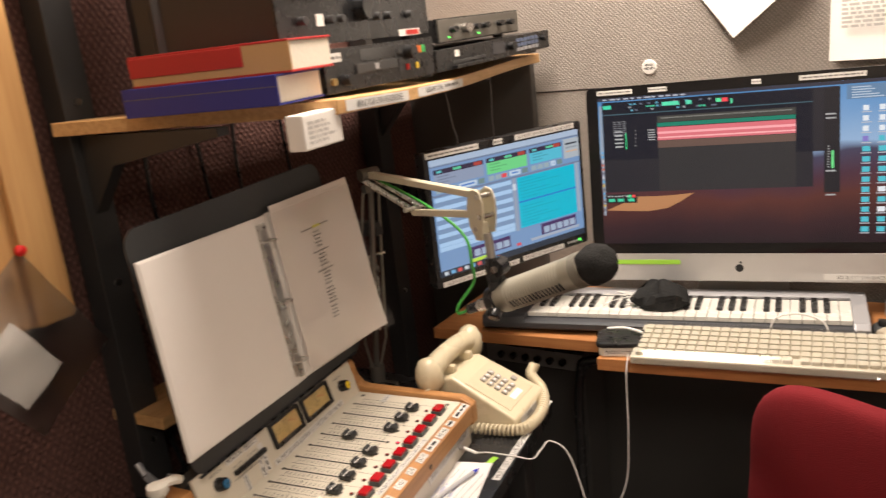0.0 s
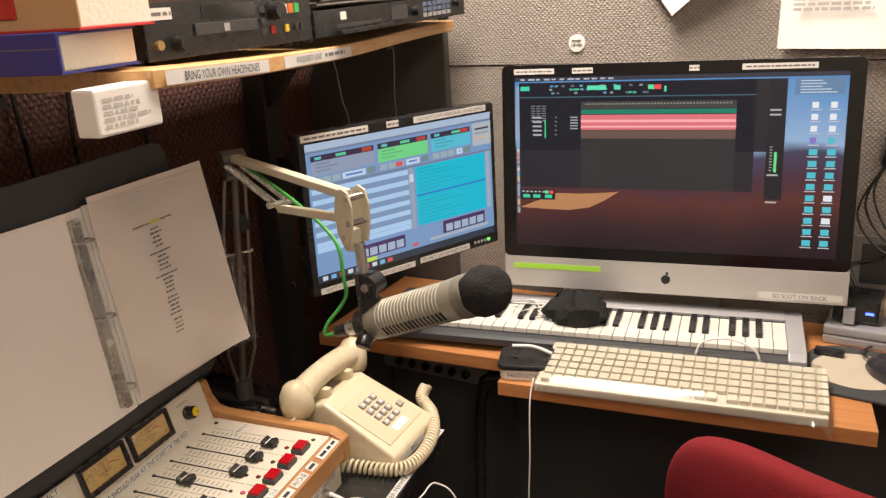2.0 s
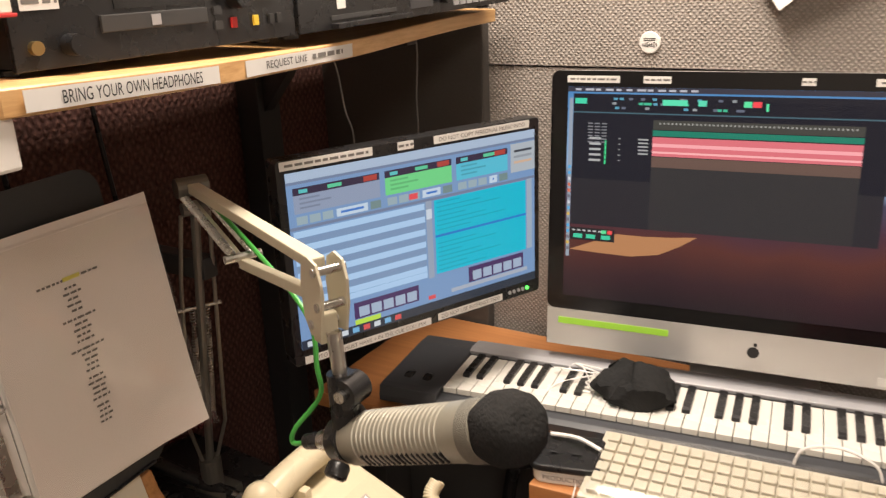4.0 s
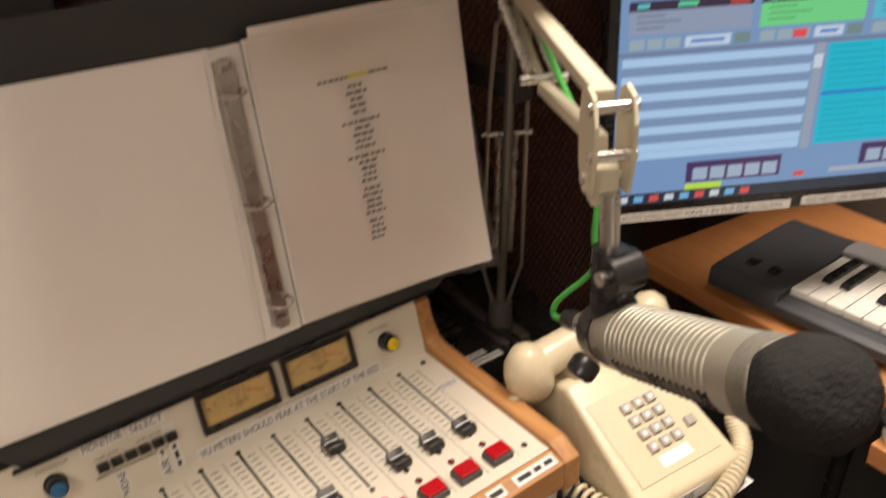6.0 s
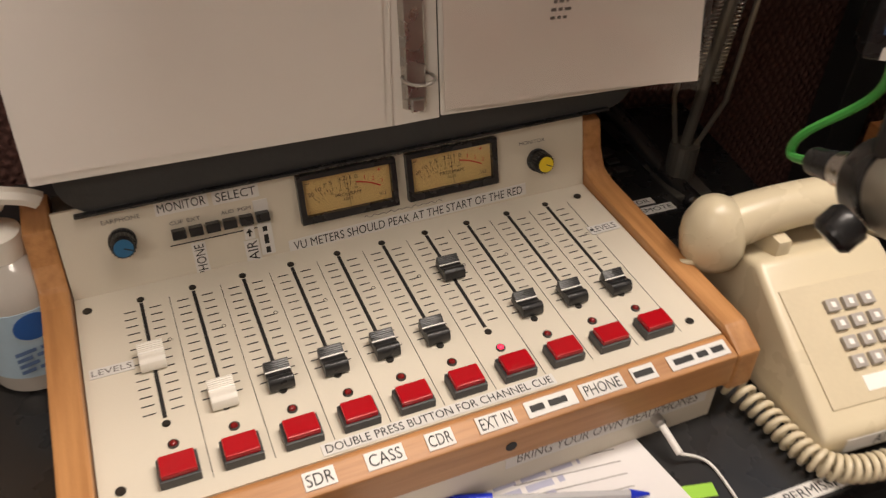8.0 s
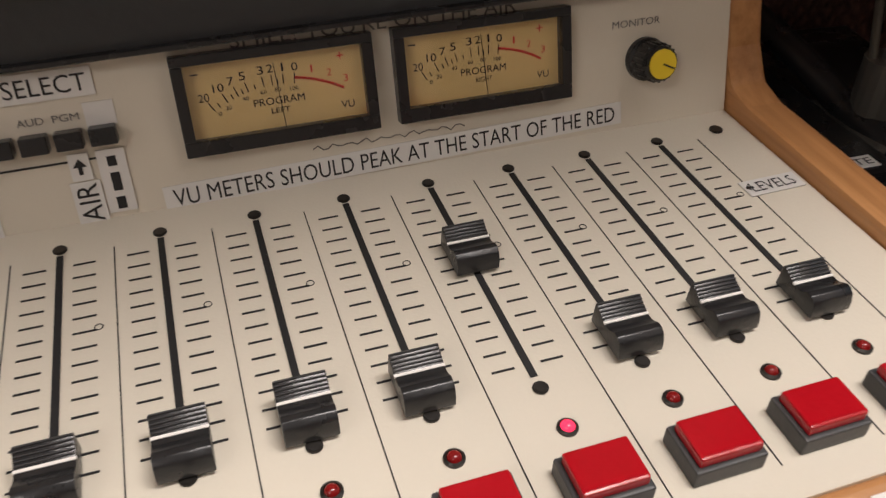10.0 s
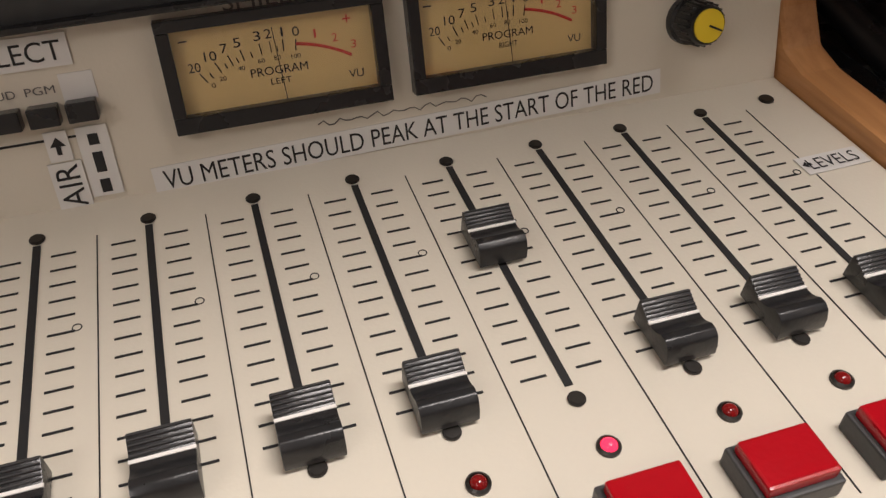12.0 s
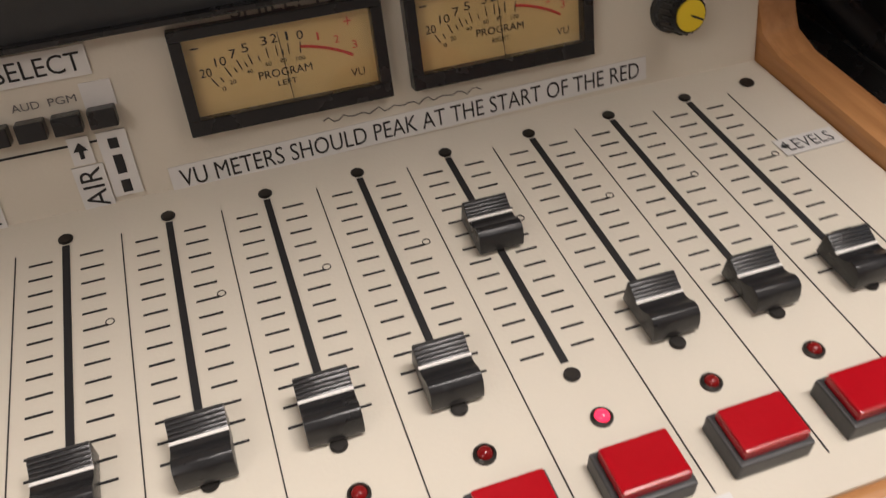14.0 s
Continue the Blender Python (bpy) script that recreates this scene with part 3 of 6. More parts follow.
wave = [on_meter(0.176, 0.0143, 0.0005) @ Vector((i * 0.0021, 0.0014 * math.sin(i * 1.9) * (0.6 + 0.4 * math.sin(i * 0.7)), 0)) for i in range(33)]
part("script_mark", tube(wave, 0.00025, 4), GREY_INK, console)


def knob(u, y, side, top, name):
    k = part(name, lathe([(0.0098, 0), (0.0098, 0.003), (0.0086, 0.0045), (0.008, 0.0145), (0.0074, 0.0155)], 28, on_meter(u, y)), side, console, "", True, 30)
    part("knob_top", cyl(0.0066, 0.001, (0, 0, 0.0158), seg=24, m=on_meter(u, y)), top, k, "coloured knob top")
    part("knob_line", box(0.0008, 0.0062, 0.0004, (0, 0.003, 0.0165), 0, on_meter(u, y, 0, -115)), INK, k)
    part("knob_ribs", join(*[box(0.0008, 0.0008, 0.009, (0.0084 * math.cos(a), 0.0084 * math.sin(a), 0.009), 0, on_meter(u, y)) for a in [i * math.pi / 10 for i in range(20)]]), side, k)


knob(-0.0022, 0.0372, BLACK_PLASTIC, BLUE_CAP, "earphone_knob")
knob(0.332, 0.0312, BLACK_PLASTIC, YELLOW, "monitor_knob")


def vu_meter(u, word, swing):
    m = on_meter(u, 0.0401)
    W, H = 0.079, 0.0395
    fr = bmesh.new()
    for (x0, x1, y0, y1) in ((-W / 2, W / 2, H / 2 - 0.004, H / 2), (-W / 2, W / 2, -H / 2, -H / 2 + 0.006), (-W / 2, -W / 2 + 0.0045, -H / 2 + 0.006, H / 2 - 0.004), (W / 2 - 0.0045, W / 2, -H / 2 + 0.006, H / 2 - 0.004)):
        me = bpy.data.meshes.new("tmp")
        b = span(x0, x1, y0, y1, 0, 0.0065, 0.0005)
        b.to_mesh(me)
        b.free()
        fr.from_mesh(me)
    fr.transform(m)
    meter = part("vu_meter", fr, BLACK_PLASTIC, console, "level meter with a black bezel")
    part("dial", box(W - 0.008, H - 0.009, 0.0006, (0, 0.001, 0.0012), 0, m), DIAL, meter, "amber dial with a printed scale")
    z = 0.0018
    c = Vector((0.0, -0.046, 0))

    def arc(a, r):
        return m @ Vector((c.x + r * math.sin(radians(a)), c.y + r * math.cos(radians(a)), z))

    ticks = []
    for a, big in ((-31, 1), (-24, 1), (-18.5, 1), (-13.5, 1), (-6, 1), (-2, 1), (3, 1), (8, 1), (-28, 0), (-21, 0), (-16, 0), (-10, 0), (0.5, 0)):
        ticks.append(tube([arc(a, 0.0495), arc(a, 0.0535 if big else 0.0515)], 0.00022, 4))
    part("scale", join(*ticks), INK, meter)
    part("red_zone", tube([arc(8 + i * 2.3, 0.0518) for i in range(11)], 0.00055, 4), RED_INK, meter, "red overload arc")
    for a, s in ((-31, "20"), (-24, "10"), (-18.5, "7"), (-13.5, "5"), (-6, "3"), (-2, "2"), (3, "1"), (8, "0")):
        q = c + Vector((0.0562 * math.sin(radians(a)), 0.0562 * math.cos(radians(a)), z))
        lettering(s, 0.0008 if s == "1" else 0.0017 * len(s) + 0.0008, 0.0033, m @ Matrix.Translation(q), INK, meter)
    for a, s in ((15, "1"), (22.5, "2"), (30, "3")):
        q = c + Vector((0.0558 * math.sin(radians(a)), 0.0558 * math.cos(radians(a)), z))
        lettering(s, 0.0008 if s == "1" else 0.002, 0.003, m @ Matrix.Translation(q), RED_INK, meter)
    for a, s in ((-30, "0"), (-25, "20"), (-16, "40"), (-7, "60"), (0, "80"), (8, "100")):
        q = c + Vector((0.0475 * math.sin(radians(a)), 0.0475 * math.cos(radians(a)), z))
        lettering(s, 0.001 * len(s) + 0.0004, 0.0016, m @ Matrix.Translation(q), INK, meter)
    lettering("PROGRAM", 0.0205, 0.003, m @ Matrix.Translation((0, -0.0028, z)), INK, meter)
    lettering(word, 0.0075, 0.0021, m @ Matrix.Translation((0, -0.0068, z)), INK, meter)
    lettering("VU", 0.0055, 0.003, m @ Matrix.Translation((0.0275, -0.0085, z)), INK, meter)
    part("minus_sign", box(0.003, 0.0005, 0.0003, (-0.031, 0.0115, z), 0, m), INK, meter)
    part("plus_sign", join(box(0.003, 0.0005, 0.0003, (0.0265, 0.0115, z), 0, m), box(0.0005, 0.003, 0.0003, (0.0265, 0.0115, z), 0, m)), RED_INK, meter)
    part("needle", tube([m @ Vector((0.001, -0.0145, 0.0032)), m @ Vector((0.001 + 0.028 * math.sin(radians(swing)), -0.0145 + 0.027 * math.cos(radians(swing)), 0.0032))], 0.0002, 4), INK, meter)
    g = part("glass", box(W - 0.008, H - 0.009, 0.0006, (0, 0.001, 0.005), 0, m), CLEAR, meter, "clear meter glass")
    g.visible_shadow = False


vu_meter(0.1654, "LEFT", -3)
vu_meter(0.2531, "RIGHT", -4)

# ---- stand board and binder above the console ----
right = Vector((-0.105, 0.994, 0.016)).normalized()
out = right.cross(Vector((-0.1, 0, 0.99))).normalized()
rise = out.cross(right)
BD = Matrix.Translation((-0.642, 1.087, 0.9)) @ Matrix(((right.x, rise.x, out.x, 0), (right.y, rise.y, out.y, 0), (right.z, rise.z, out.z, 0), (0, 0, 0, 1)))
stand = thing("copy_stand", "black copy stand board leaning behind the console", "stand", BD)


def rounded(w, h, r, cx=0, cy=0, n=6):
    pts = []
    for qx, qy, a0 in ((1, 1, 0), (-1, 1, 90), (-1, -1, 180), (1, -1, 270)):
        for i in range(n + 1):
            a = radians(a0 + 90 * i / n)
            pts.append((cx + qx * (w / 2 - r) + r * math.cos(a), cy + qy * (h / 2 - r) + r * math.sin(a)))
    return pts


part("board", prism(rounded(0.505, 0.385, 0.03, -0.033, 0.1595), -0.011, -0.008, "Z"), mat("stand_black", (0.03, 0.032, 0.034), 0.45, 0, 0.25, 10, 0.15, 150), stand)
part("lip", box(0.47, 0.0025, 0.006, (-0.043, -0.0315, -0.0065), 0.0008), BLACK_PLASTIC, stand)
part("rear_prop", span(-0.07, -0.02, -0.15, 0.1, -0.05, -0.04, 0.002), BLACK_STEEL, stand)
part("prop_foot", span(-0.07, -0.02, 0.05, 0.09, -0.045, -0.011), BLACK_STEEL, stand)
binder = thing("ring_binder", "open white ring binder with sleeved printed pages", "binder", BD @ pose(0, 0.0, 0))
LEFT = pose(-0.305, 0, 0, 0, 0, -2.2) @ pose(0.305, 0.01, 0) @ pose(0, 0, 0, 0, 1.5, 0)
RIGHT = pose(0.02, 0, 0, 0, -6, 0) @ pose(-0.02, 0, 0)
part("cover_left", box(0.279, 0.303, 0.004, (-0.16, 0.147, -0.004), 0.0015, LEFT), WHITE_PAPER, binder, "white inside cover of the binder")
part("cover_right", box(0.23, 0.303, 0.004, (0.1375, 0.147, -0.004), 0.0015, RIGHT), WHITE_PAPER, binder)
part("spine", box(0.044, 0.303, 0.003, (0.0, 0.145, -0.005), 0.001), WHITE_PAPER, binder)
part("blank_sheet", box(0.268, 0.292, 0.002, (-0.162, 0.149, -0.001), 0, LEFT), mat("white_card", (0.86, 0.82, 0.78), 0.7, 0, 0.03, 7, 0.06, 60), binder, "blank white sheet")
part("ring_plate", prism([(-0.011, -0.003), (-0.008, 0.003), (0.008, 0.003), (0.011, -0.003)], 0.008, 0.285, "Y", 0.0006), STEEL, binder, "chromed ring mechanism")
for y in (0.036, 0.145, 0.255):
    ring = [(0.013 * math.cos(a) + 0.001, y, 0.006 + 0.016 * math.sin(a)) for a in [math.pi * 2 * i / 16 for i in range(17)]]
    part("ring", tube(ring, 0.0015, 6), STEEL, binder, "steel binder ring")
for y in (0.012, 0.281):
    part("lever", box(0.012, 0.012, 0.005, (0, y, 0.004), 0.0015), STEEL, binder)


def page(dx, dy, lift, curl):
    def f(u, v):
        x = 0.022 + dx + 0.223 * u
        y = 0.008 + dy + 0.293 * v
        z = lift + 0.003 * math.sin(u * 3.1) + curl * max(0, u - 0.45) ** 2 * (1 - v) ** 1.5 + 0.0012 * math.sin(9 * u + 7 * v) + 0.105 * (x - 0.02)
        return (x, y, z)
    return f


for i, (dx, dy, lift) in enumerate(((0.006, 0.008, 0.003), (0.001, -0.001, 0.006), (0.0, -0.002, 0.009))):
    part("page", grid_sheet(14, 10, page(dx, dy, lift, 0.05 if i else 0.02), 0.0008), PAGE_PAPER, binder, "printed page in a clear sleeve", True)
rnd = random.Random(4)
fpage = page(0, -0.002, 0.0105, 0.05)
bm = bmesh.new()
yl = bmesh.new()


def page_bar(target, x0, x1, y, h):
    q = []
    for x, yy in ((x0, y), (x1, y), (x1, y + h), (x0, y + h)):
        q.append(target.verts.new(fpage((x - 0.022) / 0.223, (yy - 0.006) / 0.293)))
    target.faces.new(q)


y = 0.245
for r in range(25):
    w = 0.022 * rnd.uniform(0.5, 1.0) if r else 0.075
    if r in (6, 11):
        w = 0.04
    x = 0.118 - w / 2
    while x < 0.118 + w / 2:
        l = rnd.uniform(0.003, 0.009)
        page_bar(bm, x, min(x + l, 0.12 + w / 2), y, 0.0026)
        x += l + 0.0016
    y -= 0.0066 if r not in (0, 5, 10, 15, 20) else 0.0095
page_bar(yl, 0.112, 0.134, 0.2445, 0.0045)
part("printed_text", bm, GREY_INK, binder)
part("highlight", yl, mat("highlighter", (0.8, 0.75, 0.15), 0.7), binder, "yellow highlighter stroke")
sl = part("sleeve", grid_sheet(14, 10, page(-0.002, -0.003, 0.0125, 0.10)), FILM, binder, "clear plastic sleeve", True)
sl.visible_shadow = False

# ---- all-in-one computer ----
IB, IT, CH = 0.853, 1.301, 0.064
imac = thing("desktop_computer", "large all-in-one computer with an aluminium chin", "computer", pose(-0.053, 1.895, IB, -4, 0, 7.1) @ pose(0, 0, -IB))

part("case", prism(rounded(0.65, IT - IB, 0.014, 0, (IT + IB) / 2), 0.002, 0.012, "Y", 0.001), ALU, imac, "aluminium case")
part("case_back", prism(rounded(0.5, 0.3, 0.05, 0, (IT + IB) / 2), 0.012, 0.04, "Y", 0.004), ALU, imac)
part("chin", span(-0.3245, 0.3245, -0.001, 0.003, IB + 0.0005, IB + CH, 0.0008), ALU, imac, "brushed aluminium chin")
gl = part("front_glass", prism(rounded(0.65, IT - IB - CH, 0.012, 0, (IT + IB + CH) / 2), -0.001, 0.002, "Y", 0.0006), mat("black_glass", (0.006, 0.006, 0.007), 0.12, 0, 0.1, 10, 0), imac, "black glass front")
part("stand_leg", span(-0.1, 0.1, 0.09, 0.098, DZ + 0.006, 1.05, 0.002), ALU, imac)
part("stand_hinge", span(-0.08, 0.08, 0.035, 0.098, 1.03, 1.05, 0.002), ALU, imac)
part("stand_foot", span(-0.1, 0.1, 0.02, 0.1, DZ + 0.0005, DZ + 0.0065, 0.002), ALU, imac)
part("emblem", join(*[lathe([(0.0001, 0), (r, 0), (r, 0.0005), (0.0001, 0.0005)], 20, pose(x, -0.0012, z, 90)) for r, x, z in ((0.0088, 0, IB + 0.031), (0.0028, 0.0025, IB + 0.0435))]), INK, imac, "dark round maker's mark")

SCR_W, SCR_H, SX0, SZ1 = 0.597, 0.336, -0.2985, 1.277


class Screen:
    """Flat lit patches on a display, laid in thin layers; fx and fy run from the top left corner, 0 to 1."""

    def __init__(self, parent, m, w, h, name):
        self.parent, self.m, self.w, self.h, self.name, self.by, self.n = parent, m, w, h, name, {}, 0

    def rect(self, x0, y0, x1, y1, col, power=1.0, layer=1):
        self.by.setdefault((col, power), []).append((x0, y0, x1, y1, layer))

    def put(self):
        for (col, power), quads in self.by.items():
            light = glow("screen_light", col, power)
            for x0, y0, x1, y1, layer in quads:
                b = bmesh.new()
                z = 0.0003 * layer
                b.faces.new([b.verts.new(self.m @ Vector((x * self.w, -y * self.h, z))) for x, y in ((x0, y1), (x1, y1), (x1, y0), (x0, y0))])
                part("screen_patch", b, light, self.parent)


def backdrop_picture(name):
    """The lit desktop picture: dusk dunes under a blue sky."""
    m = glow(name, (1, 1, 1), 0.55)
    nt = m.node_tree
    b = nt.nodes["Principled BSDF"]
    tc = nt.nodes.new("ShaderNodeTexCoord")
    sp = nt.nodes.new("ShaderNodeSeparateXYZ")
    nt.links.new(tc.outputs["Object"], sp.inputs[0])
    nz = nt.nodes.new("ShaderNodeTexNoise")
    nz.inputs["Scale"].default_value, nz.inputs["Detail"].default_value = 3.2, 3
    nt.links.new(tc.outputs["Object"], nz.inputs["Vector"])
    ma = nt.nodes.new("ShaderNodeMath")
    ma.operation = "MULTIPLY_ADD"
    ma.inputs[1].default_value = 0.12
    nt.links.new(nz.outputs["Fac"], ma.inputs[0])
    nt.links.new(sp.outputs["Z"], ma.inputs[2])
    mr = nt.nodes.new("ShaderNodeMapRange")
    mr.inputs["From Min"].default_value, mr.inputs["From Max"].default_value = 0.99, 1.34
    nt.links.new(ma.outputs[0], mr.inputs["Value"])
    rp = nt.nodes.new("ShaderNodeValToRGB")
    cr = rp.color_ramp
    cr.elements[0].position, cr.elements[0].color = 0.0, (0.006, 0.003, 0.008, 1)
    cr.elements[1].position, cr.elements[1].color = 1.0, (0.05, 0.22, 0.5, 1)
    for pos, c in ((0.16, (0.03, 0.008, 0.014)), (0.32, (0.09, 0.022, 0.018)), (0.44, (0.06, 0.02, 0.04)), (0.56, (0.05, 0.045, 0.09)), (0.62, (0.28, 0.42, 0.62))):
        e = cr.elements.new(pos)
        e.color = (*c, 1)
    nt.links.new(mr.outputs[0], rp.inputs[0])
    nt.links.new(rp.outputs[0], b.inputs["Emission Color"])
    b.inputs["Emission Strength"].default_value = 1.0
    return m


part("display", span(SX0, SX0 + SCR_W, -0.0018, -0.0012, SZ1 - SCR_H, SZ1), backdrop_picture("desktop_picture"), imac, "lit display with a dusk desert picture")
SM = pose(SX0, -0.0021, SZ1, 90)
sc = Screen(imac, SM, SCR_W, SCR_H, "desktop")
DK, MID = (0.012, 0.012, 0.02), (0.022, 0.022, 0.026)
sc.rect(0, 0, 1, 0.022, (0.03, 0.03, 0.05), 1, 1)
sc.rect(0.005, 0.05, 0.014, 0.8, (0.3, 0.35, 0.42), 1, 2)
sc.rect(0.015, 0.03, 0.83, 0.42, DK, 1, 1)
sc.rect(0.015, 0.03, 0.75, 0.64, DK, 1, 1)
sc.rect(0.22, 0.2, 0.695, 0.64, MID, 1, 2)
sc.rect(0.22, 0.185, 0.695, 0.21, (0.0, 0.2, 0.13), 1, 3)
sc.rect(0.22, 0.215, 0.695, 0.30, (0.72, 0.16, 0.19), 1, 3)
sc.rect(0.22, 0.243, 0.695, 0.258, (0.95, 0.4, 0.42), 1, 4)
sc.rect(0.22, 0.278, 0.695, 0.287, (0.95, 0.45, 0.45), 1, 4)
sc.rect(0.22, 0.303, 0.695, 0.35, (0.13, 0.075, 0.06), 1, 3)
sc.rect(0.015, 0.11, 0.75, 0.116, (0.05, 0.12, 0.16), 1, 3)
sc.rect(0.22, 0.14, 0.695, 0.182, (0.045, 0.045, 0.04), 1, 3)
sc.rect(0.785, 0.03, 0.835, 0.68, (0.008, 0.008, 0.014), 1, 2)
rnd = random.Random(8)
for i in range(46):
    x = 0.235 + i * 0.0098
    sc.rect(x, 0.15, x + 0.004, 0.158, (0.35, 0.35, 0.33), 1, 4)
for i in range(12):
    x = 0.02 + i * 0.026
    sc.rect(x, 0.007, x + rnd.uniform(0.012, 0.022), 0.016, (0.5, 0.5, 0.55), 1, 2)
for i in range(30):
    x = 0.08 + 0.4 * rnd.random()
    sc.rect(x, 0.045 + 0.02 * (i % 3), x + 0.01, 0.056 + 0.02 * (i % 3), rnd.choice(((0.1, 0.35, 0.5), (0.3, 0.32, 0.34), (0.05, 0.5, 0.3), (0.12, 0.14, 0.2))), 1, 4)
for x0, x1, c in ((0.24, 0.3, (0.1, 0.75, 0.45)), (0.02, 0.05, (0.05, 0.65, 0.4)), (0.325, 0.345, (0.1, 0.7, 0.45)), (0.43, 0.448, (0.1, 0.75, 0.35)), (0.45, 0.47, (0.9, 0.06, 0.08))):
    sc.rect(x0, 0.05, x1, 0.075, c, 1, 5)
sc.rect(0.48, 0.058, 0.486, 0.09, (0.1, 0.8, 0.4), 1, 5)
for i in range(7):
    for j in range(3):
        sc.rect(0.055 + j * 0.018, 0.16 + i * 0.014, 0.068 + j * 0.018, 0.166 + i * 0.014, (0.2, 0.2, 0.22), 1, 4)
for i in range(5):
    sc.rect(0.06, 0.225 + i * 0.025, 0.09, 0.235 + i * 0.025, (0.45, 0.45, 0.45), 1, 4)
    sc.rect(0.1, 0.24 + i * 0.022, 0.104, 0.258 + i * 0.022, (0.05, 0.8, 0.3), 1, 4)
    sc.rect(0.185, 0.225 + i * 0.016, 0.21, 0.232 + i * 0.016, (0.4, 0.4, 0.4), 1, 4)
    sc.rect(0.135, 0.225 + i * 0.025, 0.14, 0.23 + i * 0.025, (0.35, 0.35, 0.35), 1, 4)
sc.rect(0.808, 0.42, 0.816, 0.53, (0.15, 0.75, 0.25), 1, 4)
for i in range(9):
    sc.rect(0.795, 0.39 + i * 0.016, 0.803, 0.395 + i * 0.016, (0.4, 0.4, 0.4), 1, 4)
for y in (0.19, 0.215, 0.54, 0.69):
    sc.rect(0.79, y, 0.822, y + 0.01, (0.4, 0.4, 0.4), 1, 4)
sc.rect(0.015, 0.655, 0.135, 0.715, (0.01, 0.01, 0.014), 1, 2)
for i in range(6):
    sc.rect(0.022 + i * 0.014, 0.664, 0.03 + i * 0.014, 0.672, (0.5, 0.5, 0.5), 1, 4)
for x in (0.025, 0.06, 0.1):
    sc.rect(x, 0.685, x + 0.024, 0.705, (0.05, 0.6, 0.35), 1, 4)
sc.rect(0.1, 0.66, 0.113, 0.678, (0.1, 0.7, 0.3), 1, 5)
sc.rect(0.116, 0.66, 0.129, 0.678, (0.85, 0.08, 0.08), 1, 5)
sc.rect(0.855, 0.03, 0.99, 0.115, (0.12, 0.22, 0.36), 1, 2)
for i in range(5):
    sc.rect(0.87, 0.042 + i * 0.015, 0.87 + rnd.uniform(0.05, 0.1), 0.048 + i * 0.015, (0.5, 0.58, 0.68), 1, 4)
for r in range(13):
    for c in range(2):
        x, y = (0.905, 0.955)[c] - 0.004 * r / 13, 0.155 + r * 0.062
        col = (0.85, 0.88, 0.92) if r < 3 or (r, c) in ((8, 1), (10, 1)) else (0.08, 0.55, 0.66)
        if (r, c) == (3, 0):
            col = (0.25, 0.2, 0.6)
        sc.rect(x, y, x + (0.018 if r < 4 else 0.024), y + 0.032, col, 0.9, 4)
        sc.rect(x - 0.004, y + 0.038, x + 0.027, y + 0.044, (0.5, 0.5, 0.55), 1, 4)
for i in range(15):
    sc.rect(0.006, 0.36 + i * 0.028, 0.013, 0.375 + i * 0.028, rnd.choice(((0.9, 0.2, 0.1), (0.1, 0.5, 0.9), (0.8, 0.8, 0.85), (0.2, 0.2, 0.25), (0.9, 0.6, 0.1))), 0.8, 4)
sc.put()
dune = bmesh.new()
pts = [(0.015, 0.765)] + [(0.015 + 0.33 * t, 0.655 + 0.02 * math.sin(3 * t) + 0.0 * t) for t in (0.38, 0.6, 0.8, 1.0)] + [(0.3, 0.71), (0.25, 0.755), (0.18, 0.775), (0.1, 0.772)]
dune.faces.new([dune.verts.new(SM @ Vector((x * SCR_W, -y * SCR_H, 0.0002))) for x, y in pts])
part("screen_patch", dune, glow("dune_light", (0.62, 0.28, 0.12), 0.75), imac, "sunlit dune in the picture")
for x, w, t in ((-0.26, 0.08, ""), (-0.165, 0.04, ""), (0.04, 0.018, ""), (0.185, 0.125, "")):
    sticker(t, w, 0.0105, pose(x, -0.0012, IT - 0.0125, 90), imac, GREY_INK, 0.45)
part("green_tape", box(0.178, 0.0008, 0.0105, (-0.216, -0.0014, IB + 0.044)), GREEN_TAPE, imac, "strip of bright green tape")
sticker("SD SLOT ON BACK", 0.145, 0.0125, pose(0.243, -0.0012, IB + 0.012, 90), imac, GREY_INK, 0.6, fill=0.65)

# ---- second monitor ----
mon = thing("flat_monitor", "black flat monitor showing blue playout software", "monitor", pose(-0.4695, 1.639, 0.953, 0, 0, 66))
MW, MH = 0.436, 0.283
part("bezel", prism(rounded(MW, MH, 0.006, 0, MH / 2), 0.0, 0.03, "Y", 0.002), BLACK_PLASTIC, mon)
part("back_bulge", prism(rounded(0.28, 0.2, 0.02, 0, MH / 2), 0.03, 0.06, "Y", 0.003), BLACK_PLASTIC, mon)
part("wall_arm", span(-0.025, 0.025, 0.06, 0.5, MH / 2 - 0.02, MH / 2 + 0.02, 0.003), BLACK_PLASTIC, mon, "black wall arm")
DW, DH = MW - 0.022, MH - 0.04
ms = Screen(mon, pose(-DW / 2, -0.0012, MH - 0.017, 90), DW, DH, "playout")
BL = (0.25, 0.42, 0.72)
ms.rect(0, 0, 1, 1, BL, 0.7, 1)
ms.rect(0, 0.0, 1, 0.05, (0.5, 0.62, 0.8), 0.75, 2)
ms.rect(0, 0.05, 1, 0.065, (0.2, 0.26, 0.4), 0.8, 2)
